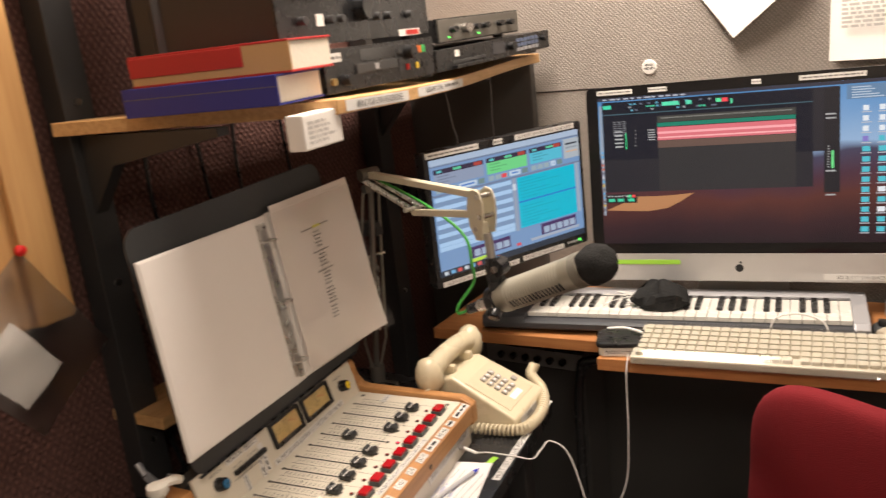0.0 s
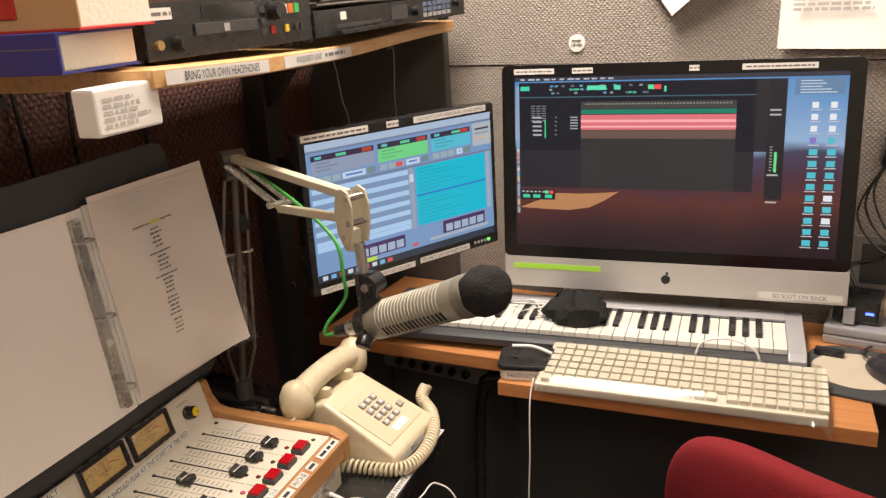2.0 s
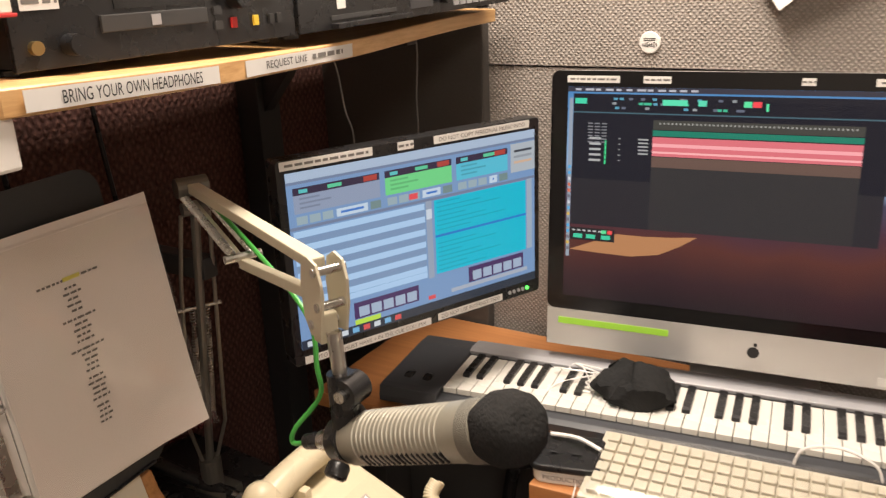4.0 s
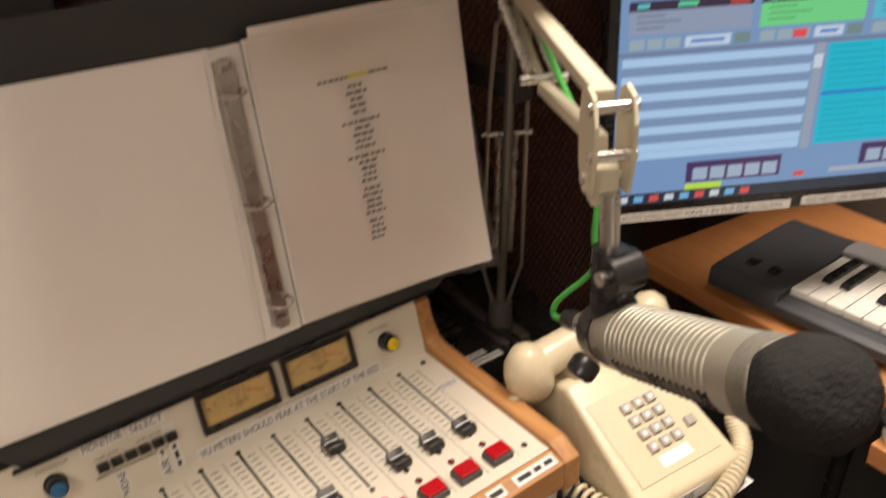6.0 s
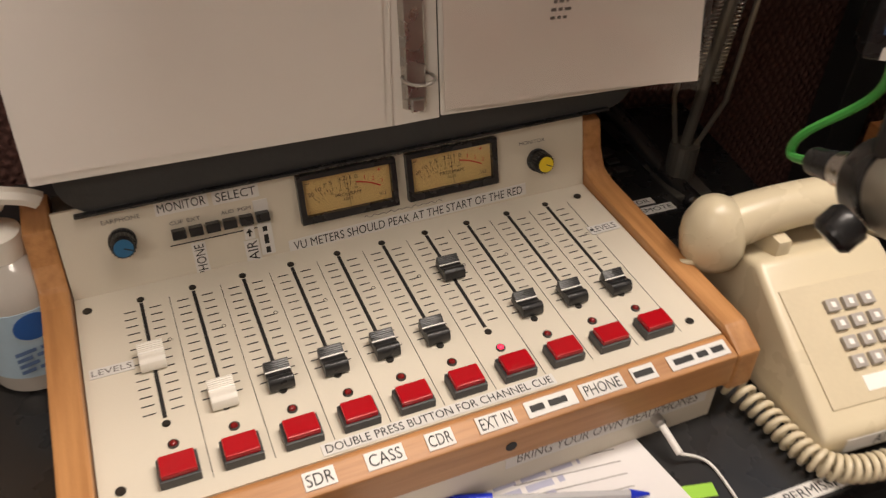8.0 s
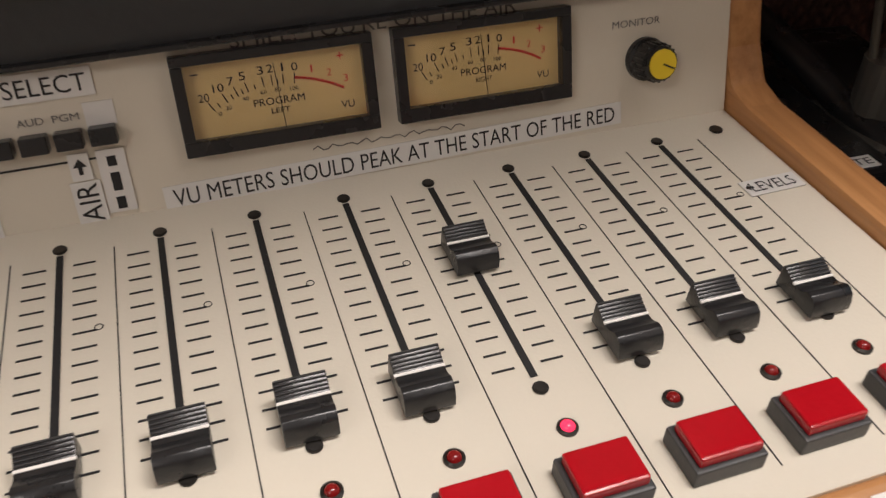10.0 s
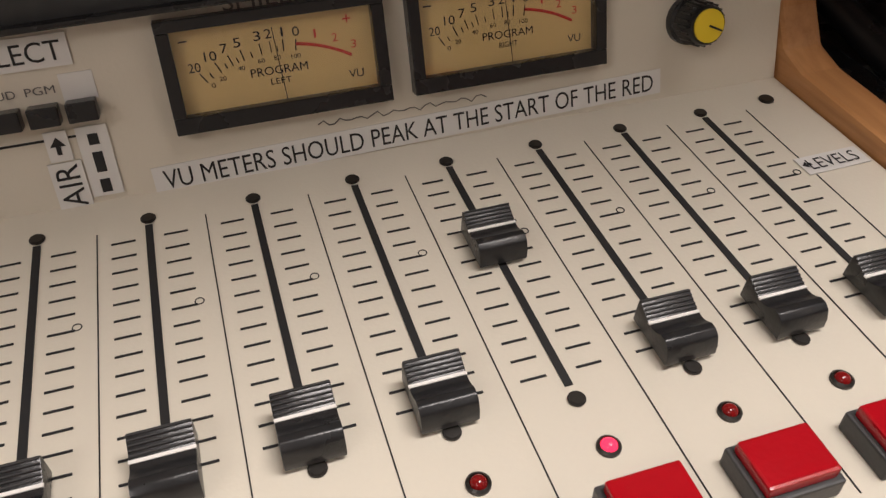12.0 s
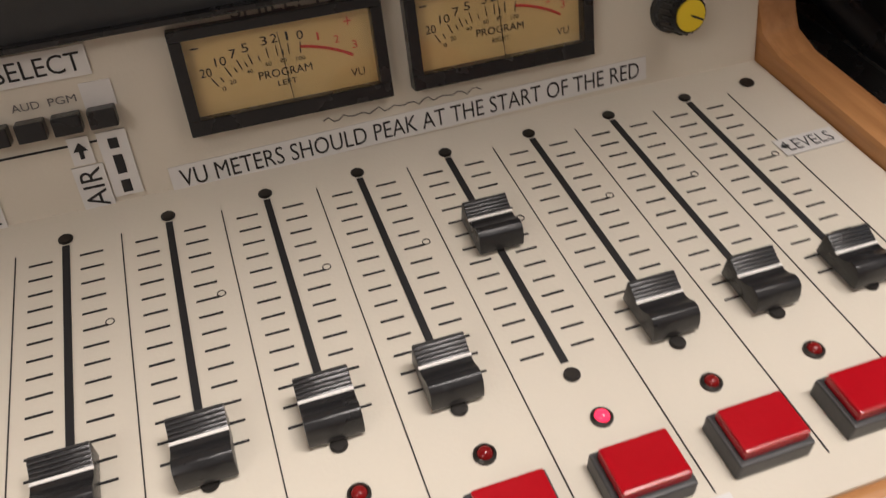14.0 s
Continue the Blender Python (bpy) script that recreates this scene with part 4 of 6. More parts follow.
for x0, x1, c in ((0.02, 0.33, (0.3, 0.36, 0.5)), (0.35, 0.62, (0.18, 0.72, 0.27)), (0.64, 0.87, (0.1, 0.55, 0.72))):
    ms.rect(x0, 0.085, x1, 0.125, (0.03, 0.02, 0.05), 1, 3)
    ms.rect(x0 + 0.02, 0.095, x0 + 0.05, 0.115, (0.1, 0.5, 0.5), 1, 4)
    ms.rect(x0 + 0.12, 0.095, x0 + 0.17, 0.115, (0.1, 0.55, 0.3), 1, 4)
    ms.rect(x1 - 0.06, 0.09, x1 - 0.01, 0.12, (0.4, 0.05, 0.04), 1, 4)
    ms.rect(x0, 0.125, x1, 0.225, c, 0.85, 3)
    for i in range(3):
        ms.rect(x0 + 0.02, 0.14 + i * 0.025, x0 + 0.09 + 0.04 * (i % 2), 0.15 + i * 0.025, tuple(q * 0.6 for q in c), 1, 4)
    for i in range(3):
        ms.rect(x0 + 0.005 + i * 0.045, 0.24, x0 + 0.043 + i * 0.045, 0.285, (0.42, 0.55, 0.62), 0.7, 3)
    ms.rect(x0 + 0.145, 0.24, x1 - 0.05, 0.285, (0.6, 0.72, 0.85), 0.85, 3)
    ms.rect(x0 + 0.16, 0.255, x1 - 0.065, 0.268, (0.06, 0.2, 0.6), 0.9, 4)
    ms.rect(x1 - 0.04, 0.24, x1, 0.285, (0.2, 0.3, 0.3), 0.8, 3)
ms.rect(0.44, 0.245, 0.475, 0.28, (0.8, 0.08, 0.1), 0.9, 4)
ms.rect(0.885, 0.07, 1.0, 0.25, (0.5, 0.55, 0.6), 0.8, 3)
for i in range(3):
    ms.rect(0.9, 0.11 + i * 0.035, 0.985, 0.125 + i * 0.035, ((0.06, 0.07, 0.09), (0.35, 0.38, 0.42), (0.75, 0.5, 0.35))[i], 0.8, 4)
ms.rect(0, 0.295, 1, 0.312, (0.2, 0.25, 0.38), 0.8, 2)
for i in range(12):
    ms.rect(0.01, 0.32 + i * 0.0385, 0.5, 0.32 + i * 0.0385 + 0.0365, ((0.45, 0.66, 0.92), (0.22, 0.33, 0.52))[i % 2 if i < 11 else 0], 0.85, 3)
ms.rect(0.505, 0.31, 0.53, 0.79, (0.4, 0.48, 0.62), 0.7, 3)
ms.rect(0.506, 0.36, 0.529, 0.42, (0.7, 0.78, 0.88), 0.8, 4)
ms.rect(0.54, 0.315, 0.955, 0.775, (0.0, 0.5, 0.68), 0.9, 3)
ms.rect(0.54, 0.53, 0.955, 0.545, (0.02, 0.2, 0.6), 0.9, 4)
for i in range(16):
    if i not in (7, 8):
        ms.rect(0.55, 0.33 + i * 0.028, 0.55 + 0.1 + 0.25 * ((i * 37) % 11) / 11, 0.336 + i * 0.028, (0.0, 0.38, 0.52), 0.9, 4)
ms.rect(0.96, 0.31, 0.985, 0.775, (0.45, 0.55, 0.68), 0.7, 3)
for x0, y0 in ((0.2, 0.81), (0.68, 0.79)):
    ms.rect(x0, y0, x0 + 0.26, y0 + 0.1, (0.07, 0.03, 0.13), 0.8, 3)
    for i in range(5):
        ms.rect(x0 + 0.018 + i * 0.048, y0 + 0.03, x0 + 0.058 + i * 0.048, y0 + 0.09, (0.42, 0.52, 0.68), 0.8, 4)
ms.rect(0.2, 0.915, 0.3, 0.945, (0.55, 0.8, 0.08), 0.85, 4)
ms.rect(0, 0.945, 1, 1.0, (0.02, 0.03, 0.05), 1, 3)
for i in range(9):
    ms.rect(0.02 + i * 0.042, 0.957, 0.045 + i * 0.042, 0.988, ((0.7, 0.75, 0.8), (0.8, 0.1, 0.1), (0.2, 0.5, 0.8))[(i * 5) % 3], 0.8, 4)
ms.rect(0.5, 0.9, 0.53, 0.925, (0.8, 0.1, 0.12), 0.8, 4)
ms.rect(0.6, 0.895, 0.96, 0.92, (0.45, 0.5, 0.6), 0.8, 3)
ms.put()
for x, w, t in ((-0.1345, 0.135, ""), (-0.023, 0.026, ""), (0.1015, 0.175, "DO NOT COPY PERSONAL MUSIC INTO")):
    sticker(t, w, 0.0115, pose(x * 1.08, -0.0005, MH - 0.0075, 90), mon, GREY_INK, 0.5)
sticker("AUTO LOGS MUST HAVE + IN THE CUE COLUMN", 0.207, 0.011, pose(-0.1, -0.0005, 0.0065, 90), mon, GREY_INK, 0.55)
sticker("DO NOT USE INTERNET-THX!", 0.124, 0.011, pose(0.078, -0.0005, 0.0085, 90), mon, GREY_INK, 0.6)
for i in range(5):
    part("menu_button", cyl(0.003, 0.002, (0.155 + i * 0.009, -0.0005, 0.011), "Y", 12), SILVER if i < 4 else LED_GREEN, mon)

# ---- things on the console table ----
phone = thing("desk_telephone", "cream push-button desk telephone with a coiled cord", "telephone", pose(-0.464, 1.411, TZ, 0, 0, 92) @ Matrix.Diagonal((1.06, 1.06, 1.06, 1)))


def scaled_prism(profile, w0, w1, bevel):
    """A body whose side outline is profile; w0 and w1 are its half widths at the front and the back."""
    b = prism(profile, -1, 1, "X")
    y0, y1 = min(p[0] for p in profile), max(p[0] for p in profile)
    for v in b.verts:
        f = (v.co.y - y0) / (y1 - y0)
        v.co.x *= (w0 + (w1 - w0) * f) * (1 - 0.12 * v.co.z / 0.1)
    bmesh.ops.bevel(b, geom=[e for e in b.edges if e.calc_face_angle(0) > 0.3], offset=bevel, segments=3, profile=0.55, affect="EDGES")
    return b


prof = [(-0.098, 0.004), (-0.098, 0.03), (-0.09, 0.034), (0.016, 0.088), (0.03, 0.096), (0.05, 0.09), (0.085, 0.085), (0.108, 0.05), (0.112, 0.004)]
part("body", scaled_prism(prof, 0.073, 0.066, 0.006), PHONE_CREAM, phone, "", True, 60)
FACE = pose(0, -0.037, 0.0608, 27.0)
part("face_plate", box(0.108, 0.098, 0.0016, (0, 0, 0.0008), 0.0006, FACE), mat("face_plate_cream", (0.58, 0.5, 0.35), 0.4), phone)
for r in range(4):
    for c in range(3):
        k = part("key", box(0.0118, 0.0105, 0.005, (-0.016 + c * 0.0165, 0.028 - r * 0.0155, 0.0035), 0.001, FACE), mat("key_grey", (0.36, 0.33, 0.3), 0.4), phone, "grey square key")
        part("key_mark", box(0.004, 0.0045, 0.0003, (-0.016 + c * 0.0165, 0.028 - r * 0.0155, 0.0062), 0, FACE), WHITE_PAPER, k)
part("key", box(0.0118, 0.0105, 0.005, (0.041, -0.012, 0.0035), 0.001, FACE), MATS["key_grey"], phone, "separate grey key")
part("number_card", box(0.04, 0.012, 0.0005, (0.002, -0.0355, 0.0018), 0, FACE), WHITE_PAPER, phone)
sticker("ANS", 0.075, 0.014, pose(-0.012, -0.0985, 0.018, 90), phone, INK, 0.7, fill=0.3)
for s in (-1, 1):
    part("cradle", box(0.014, 0.05, 0.026, (s * 0.034, 0.058, 0.096), 0.004), PHONE_CREAM, phone, "", True)
hs = []
for i in range(17):
    t = i / 16
    x = -0.085 + 0.17 * t
    hs.append((x, 0.062, 0.122 - 0.012 * (2 * t - 1) ** 2))
b = tube(hs, 0.017, 12, [0.0195 + 0.003 * abs(2 * i / 16 - 1) ** 2 for i in range(17)])
hset = part("handset", b, PHONE_CREAM, phone, "cream handset", True, 60)
for s in (-1, 1):
    part("cup", lathe([(0.012, -0.014), (0.023, -0.012), (0.026, -0.004), (0.0265, 0.012), (0.024, 0.026), (0.016, 0.04), (0.005, 0.046)], 28, pose(s * 0.082, 0.062, 0.096, 0, s * 10, 0)), PHONE_CREAM, hset, "", True, 60)
cord_path = smooth_path([(-0.104, 0.06, 0.085), (-0.108, 0.02, 0.03), (-0.085, -0.045, 0.013), (-0.07, -0.105, 0.013), (-0.02, -0.118, 0.013), (0.04, -0.108, 0.016), (0.088, -0.083, 0.022), (0.1, -0.06, 0.04), (0.115, -0.062, 0.055)], 40)
coil = []
n = len(cord_path)
for i in range(n):
    d = (cord_path[min(i + 1, n - 1)] - cord_path[max(i - 1, 0)]).normalized()
    a = d.cross(Vector((0, 0, 1))).normalized()
    c = a.cross(d)
    for k in range(3):
        th = 2 * math.pi * (i * 3 + k) / 15.0
        p = cord_path[i] + (cord_path[min(i + 1, n - 1)] - cord_path[i]) * (k / 3)
        coil.append(p + 0.0085 * (math.cos(th) * a + math.sin(th) * c))
part("coiled_cord", tube(coil, 0.0027, 6), PHONE_CREAM, phone, "coiled cream cord", True, 80)

bottle = thing("sanitizer_bottle", "clear pump bottle of hand sanitizer with a blue label", "bottle", pose(-0.634, 0.748, TZ, 0, 0, 20) @ Matrix.Diagonal((1.16, 1.16, 1.0, 1)))
part("body", lathe([(0.028, 0.0), (0.034, 0.004), (0.0355, 0.03), (0.0355, 0.095), (0.03, 0.112), (0.016, 0.122), (0.0145, 0.128)], 36), mat("clear_gel", (0.5, 0.47, 0.43), 0.12, 0, 0.05, 8, 0), bottle, "clear plastic bottle", True)
part("label", lathe([(0.0361, 0.022), (0.0361, 0.09)], 36), mat("bottle_label", (0.45, 0.6, 0.72), 0.45, 0, 0.1, 10, 0), bottle, "pale blue label")
part("label_patch", cyl(0.013, 0.0006, (0.0362, 0, 0.075), "X", 20), mat("label_blue", (0.03, 0.12, 0.42), 0.5), bottle)
bars(4, 0.034, 0.026, pose(0.0372, 0, 0.043, 90, 0, 90), mat("label_ink", (0.12, 0.2, 0.4), 0.5), bottle)
part("collar", lathe([(0.0165, 0.122), (0.0165, 0.142), (0.01, 0.146), (0.006, 0.15), (0.0055, 0.165)], 24), WHITE_CAP, bottle, "white pump collar", True, 30)
part("pump_head", join(tube(smooth_path([(-0.012, 0, 0.172), (0.003, 0.01, 0.174), (0.01, 0.024, 0.171), (0.012, 0.031, 0.166)], 6), 0.007), lathe([(0.011, 0.163), (0.014, 0.168), (0.013, 0.178), (0.004, 0.181)], 24)), WHITE_CAP, bottle, "white pump head", True)

remote = thing("recorder_remote", "black recorder remote control with two white labels", "remote control", pose(-0.735, 1.323, TZ, 0, 0, 95))
part("body", box(0.11, 0.17, 0.04, (0, 0, 0.02), 0.004), BLACK_PLASTIC, remote)
sticker("SDR", 0.03, 0.01, pose(0.012, -0.062, 0.0402), remote, fill=0.7)
sticker("REMOTE", 0.05, 0.012, pose(0.018, -0.077, 0.0402), remote)
for r in range(3):
    for c in range(4):
        part("button", box(0.014, 0.009, 0.003, (-0.035 + c * 0.02, 0.0 + r * 0.018, 0.0412), 0.0008), DARK_GREY, remote)
bars(1, 0.05, 0.006, pose(-0.02, -0.025, 0.0402), GREY_INK, remote)
plug = thing("cable_plug", "black angled cable plug with a steel end", "plug", pose(-0.715, 1.395, TZ))
part("boot", tube(smooth_path([(-0.14, -0.03, 0.07), (-0.08, -0.01, 0.055), (0.0, 0.01, 0.03), (0.03, 0.018, 0.022)], 5), 0.011, 10), BLACK_PLASTIC, plug, "", True)
part("sleeve", tube([(0.03, 0.018, 0.022), (0.055, 0.024, 0.016)], 0.008, 12), STEEL, plug, "", True)
part("lead", tube(smooth_path([(-0.14, -0.03, 0.07), (-0.2, 0.0, 0.06), (-0.22, 0.05, 0.004)], 6), 0.005, 8), BLACK_PLASTIC, plug)

sheet = thing("notepaper", "white sheet with handwritten notes lying on the table", "paper", pose(-0.403, 1.098, TZ, 0, 0, 104))
part("sheet", box(0.235, 0.155, 0.0012, (0, 0, 0.0006), 0), mat("note_white", (0.8, 0.78, 0.78), 0.8, 0, 0.03), sheet)
bars(9, 0.1, 0.09, pose(0.02, 0.01, 0.0015, 0, 0, -8), mat("blue_ink", (0.45, 0.46, 0.6), 0.7), sheet, seed=3)
for i in range(8):
    part("printed_line", box(0.09, 0.0006, 0.0002, (0.05, -0.06 + i * 0.012, 0.0014), 0, pose(0, 0, 0, 0, 0, -14)), GREY_INK, sheet)
pen = thing("ballpoint_pen", "clear ballpoint pen with a blue cap", "pen", pose(-0.399, 1.052, TZ + 0.0062, 0, 0, 77.5))
part("barrel", tube([(0.02, 0, 0), (0.135, 0, 0)], 0.0038, 6), mat("clear_barrel", (0.5, 0.5, 0.52), 0.15), pen)
part("cap", tube([(-0.03, 0, 0), (-0.028, 0, 0), (0.03, 0, 0)], 0.005, 12, [0.003, 0.005, 0.005]), mat("pen_blue", (0.01, 0.03, 0.55), 0.3), pen, "blue pen cap", True)
part("clip", box(0.045, 0.0025, 0.002, (0.008, -0.0058, 0.0), 0.0006), MATS["pen_blue"], pen)
part("tip", tube([(0.135, 0, 0), (0.15, 0, 0)], 0.003, 8, [0.0042, 0.001]), MATS["pen_blue"], pen)

jack = CO @ FRONT @ Vector((0.324, -0.006, 0.009))
lead = thing("headphone_lead", "thin white headphone lead plugged into the console", "cable", pose(0, 0, 0))
part("plug", tube([jack, jack + Vector((0.022, 0.006, -0.01))], 0.003, 10), WHITE_WIRE, lead, "white plug", True)
part("wire", tube(smooth_path([jack + Vector((0.022, 0.006, -0.01)), (-0.38, 1.261, TZ + 0.002), (-0.325, 1.264, TZ + 0.002), (-0.298, 1.276, TZ - 0.004), (-0.298, 1.315, TZ - 0.006), (-0.298, 1.36, TZ - 0.012), (-0.265, 1.372, TZ - 0.05), (-0.22, 1.36, TZ - 0.2)], 10), 0.0014, 6), WHITE_WIRE, lead)
lead = thing("earphone_lead", "white earphone lead hanging down from the desk", "cable", pose(0, 0, 0))
part("wire", tube(smooth_path([(-0.215, 1.59, DZ + 0.01), (-0.214, 1.566, DZ - 0.03), (-0.212, 1.55, DZ - 0.16), (-0.222, 1.54, DZ - 0.27), (-0.265, 1.5, DZ - 0.36), (-0.31, 1.45, DZ - 0.4), (-0.35, 1.42, DZ - 0.46), (-0.36, 1.42, 0.02)], 10), 0.0014, 6), WHITE_WIRE, lead)
lead = thing("earphones", "tangled white earphones lying over the piano keys", "earphones", pose(-0.008, -0.048, -0.03))
rnd = random.Random(5)
for k in range(3):
    pts = [(-0.25 + 0.025 * k, 1.71, DZ + 0.036), (-0.29 + 0.03 * k, 1.775, DZ + 0.05), (-0.32 + 0.04 * k, 1.815, DZ + 0.075)] + [(-0.34 + 0.14 * rnd.random(), 1.83 + 0.07 * rnd.random(), DZ + 0.073 + 0.012 * rnd.random()) for i in range(5)] + [(-0.25 + 0.02 * k, 1.83, DZ + 0.082)]
    part("wire", tube(smooth_path(pts, 9), 0.0014, 6), WHITE_WIRE, lead)
part("slider", tube([(-0.262, 1.735, DZ + 0.04), (-0.285, 1.77, DZ + 0.048)], 0.0032, 8), WHITE_WIRE, lead, "", True)

# ---- microphone on its spring arm ----
arm = thing("spring_boom", "cream spring-balanced microphone arm clamped behind the console", "microphone arm", pose(0, 0, 0))
ELB, TIP, FOOT = Vector((-0.662, 1.396, 1.206)), Vector((-0.334, 1.249, 1.174)), Vector((-0.722, 1.412, TZ + 0.07))
side = (TIP - ELB).cross(Vector((0, 0, 1))).normalized()
drop = Vector((0, 0, -0.036))


def bar(a, b, w, h):
    d = Vector(b) - Vector(a)
    q = Vector((0, 0, 1)).cross(d).normalized()
    z = d.normalized()
    y = z.cross(q)
    mm = Matrix(((q.x, y.x, z.x, a[0]), (q.y, y.y, z.y, a[1]), (q.z, y.z, z.z, a[2]), (0, 0, 0, 1)))
    return box(w, h, d.length, (0, 0, d.length / 2), min(w, h) * 0.15, mm)


part("upper_bar", bar(ELB + side * 0.0, TIP + Vector((-0.01, 0.005, 0.022)), 0.016, 0.012), ARM_CREAM, arm, "cream square tube")
part("lower_bar", bar(ELB + (TIP - ELB) * 0.42 + drop * 1.35, TIP + Vector((-0.012, 0.005, -0.012)), 0.011, 0.012), ARM_CREAM, arm)
part("lower_link", bar(ELB + drop * 0.6, ELB + (TIP - ELB) * 0.44 + drop * 1.35, 0.008, 0.007), ARM_CREAM, arm)


def coil_spring(a, b, r, turns):
    a, b = Vector(a), Vector(b)
    d = (b - a).normalized()
    p = d.cross(Vector((0.1, 0.2, 1))).normalized()
    q = d.cross(p)
    n = turns * 8
    return tube([a + (b - a) * (i / n) + r * (math.cos(2 * math.pi * i / 8) * p + math.sin(2 * math.pi * i / 8) * q) for i in range(n + 1)], 0.0011, 4)


for s in (-1, 1):
    part("spring", coil_spring(ELB + side * s * 0.012 + drop * 0.3, ELB + (TIP - ELB) * 0.42 + side * s * 0.012 + drop, 0.0045, 42), STEEL, arm, "steel coil spring")
part("spring_pin", tube([ELB + (TIP - ELB) * 0.43 + side * 0.022 + drop * 1.1, ELB + (TIP - ELB) * 0.43 - side * 0.022 + drop * 1.1], 0.005, 10), STEEL, arm)
part("elbow", join(tube([ELB + side * 0.02, ELB - side * 0.02], 0.013, 16), tube([ELB + drop * 0.8 + side * 0.016, ELB + drop * 0.8 - side * 0.016], 0.009, 12), bar(ELB + drop * 1.4, ELB + Vector((0, 0, 0.016)), 0.02, 0.012)), mat("arm_grey", (0.18, 0.17, 0.15), 0.4, 0.6), arm, "grey metal elbow joint")
HD = Matrix.Translation(TIP) @ Matrix(((side.y, side.x, 0, 0), (-side.x, side.y, 0, 0), (0, 0, 1, 0), (0, 0, 0, 1)))
for s in (-1, 1):
    pl = prism([(-0.02, -0.012), (-0.012, -0.042), (0.008, -0.046), (0.019, -0.03), (0.022, 0.0), (0.016, 0.026), (0.002, 0.034), (-0.014, 0.03), (-0.021, 0.012)], s * 0.0135 - 0.0015, s * 0.0135 + 0.0015, "Y", 0.0006)
    pl.transform(HD)
    part("head_plate", pl, ARM_CREAM, arm, "cream head plate")
for z, x in ((0.022, -0.01), (-0.012, -0.012), (-0.034, 0.004)):
    part("bolt", cyl(0.0045, 0.034, (x, 0, z), "Y", 12, m=HD), STEEL, arm, smooth=True)
part("head_block", box(0.016, 0.02, 0.03, (0.006, 0, -0.04), 0.002, HD), ARM_CREAM, arm)
SW = TIP + Vector((0.006, 0.0, -0.055))
part("stem", tube([SW + Vector((0, 0, 0.012)), SW + Vector((0.004, -0.001, -0.04))], 0.0075, 16), STEEL, arm, "steel stem", True)
low = FOOT
for s in (-1, 1):
    q = Vector((0.3, 0.6, 0)).normalized() * (0.02 * s)
    part("lower_rod", tube([ELB + drop + q * 0.9, ELB + (low - ELB) * 0.3 + q * 1.1, ELB + (low - ELB) * 0.85 + q * 1.3, low + q * 0.5], 0.0028, 8), mat("rod_grey", (0.3, 0.28, 0.24), 0.35, 0.7), arm, "bent steel rod")
    part("lower_spring", coil_spring(ELB + (low - ELB) * 0.4 + q * 0.5, ELB + (low - ELB) * 0.8 + q * 0.45, 0.004, 40), STEEL, arm)
part("lower_tube", tube([ELB + drop, low], 0.006, 10), mat("arm_grey", (0.18, 0.17, 0.15)), arm)
part("cross_pin", tube([ELB + (low - ELB) * 0.4 + Vector((0.3, 0.6, 0)).normalized() * 0.03, ELB + (low - ELB) * 0.4 - Vector((0.3, 0.6, 0)).normalized() * 0.03], 0.003, 8), STEEL, arm)
part("base", join(box(0.07, 0.05, 0.02, low + Vector((0, 0, -0.05)), 0.003), cyl(0.016, 0.05, low + Vector((0, 0, -0.02)), seg=18)), mat("arm_grey", (0.18, 0.17, 0.15)), arm, "grey clamp base")
part("wall_bracket", span(-0.94, -0.665, 1.4, 1.425, 1.075, 1.105, 0.003), BLACK_STEEL, arm, "black steel wall bracket")
part("green_cable", tube(smooth_path([ELB + Vector((0.02, 0, -0.01)), ELB + (TIP - ELB) * 0.5 + Vector((0, 0.01, -0.03)), TIP + Vector((-0.07, 0.05, -0.06)), TIP + Vector((-0.05, 0.035, -0.11)), Vector((-0.385, 1.285, 1.03)), Vector((-0.41, 1.268, 0.992)), Vector((-0.412, 1.266, 0.976)), Vector((-0.388, 1.262, 0.986))], 10), 0.0028, 8), GREEN_WIRE, arm, "green microphone cable", True)

A, B = Vector((-0.38, 1.261, 0.99)), Vector((-0.133, 1.224, 1.092))
mic = thing("broadcast_microphone", "fawn broadcast microphone with a black foam windscreen", "microphone", along(A, B) @ Matrix.Diagonal((0.91, 0.91, 0.825, 1)))
part("plug", lathe([(0.007, 0.0), (0.0085, 0.002), (0.0085, 0.018), (0.0115, 0.022), (0.0125, 0.05), (0.0125, 0.058)], 24), STEEL, mic, "steel cable plug", True, 30)
part("plug_boot", lathe([(0.005, -0.012), (0.0095, -0.01), (0.01, 0.02), (0.009, 0.022)], 20), BLACK_PLASTIC, mic, "", True)
part("collar", lathe([(0.012, 0.056), (0.026, 0.06), (0.0275, 0.066), (0.0275, 0.084), (0.026, 0.086)], 32), BLACK_PLASTIC, mic, "black collar", True, 30)
prof = [(0.0265, 0.086), (0.029, 0.092), (0.0292, 0.118), (0.0278, 0.119), (0.0278, 0.121), (0.0295, 0.122)]
z = 0.127
while z < 0.262:
    prof += [(0.0295, z), (0.0283, z + 0.001), (0.0283, z + 0.003), (0.0295, z + 0.004)]
    z += 0.0075
prof += [(0.0298, 0.276), (0.0305, 0.28), (0.0305, 0.31), (0.028, 0.312)]
part("body", lathe(prof, 40), MIC_GREY, mic, "fawn ribbed metal body", True, 35)
for i in range(16):
    for a in (-0.5, -2.6):
        part("vent_slot", box(0.0035, 0.016, 0.0034, (0.0282, 0, 0.1275 + i * 0.0085), 0.0008, pose(0, 0, 0, 0, 0, math.degrees(a))), INK, mic, "dark vent slot")
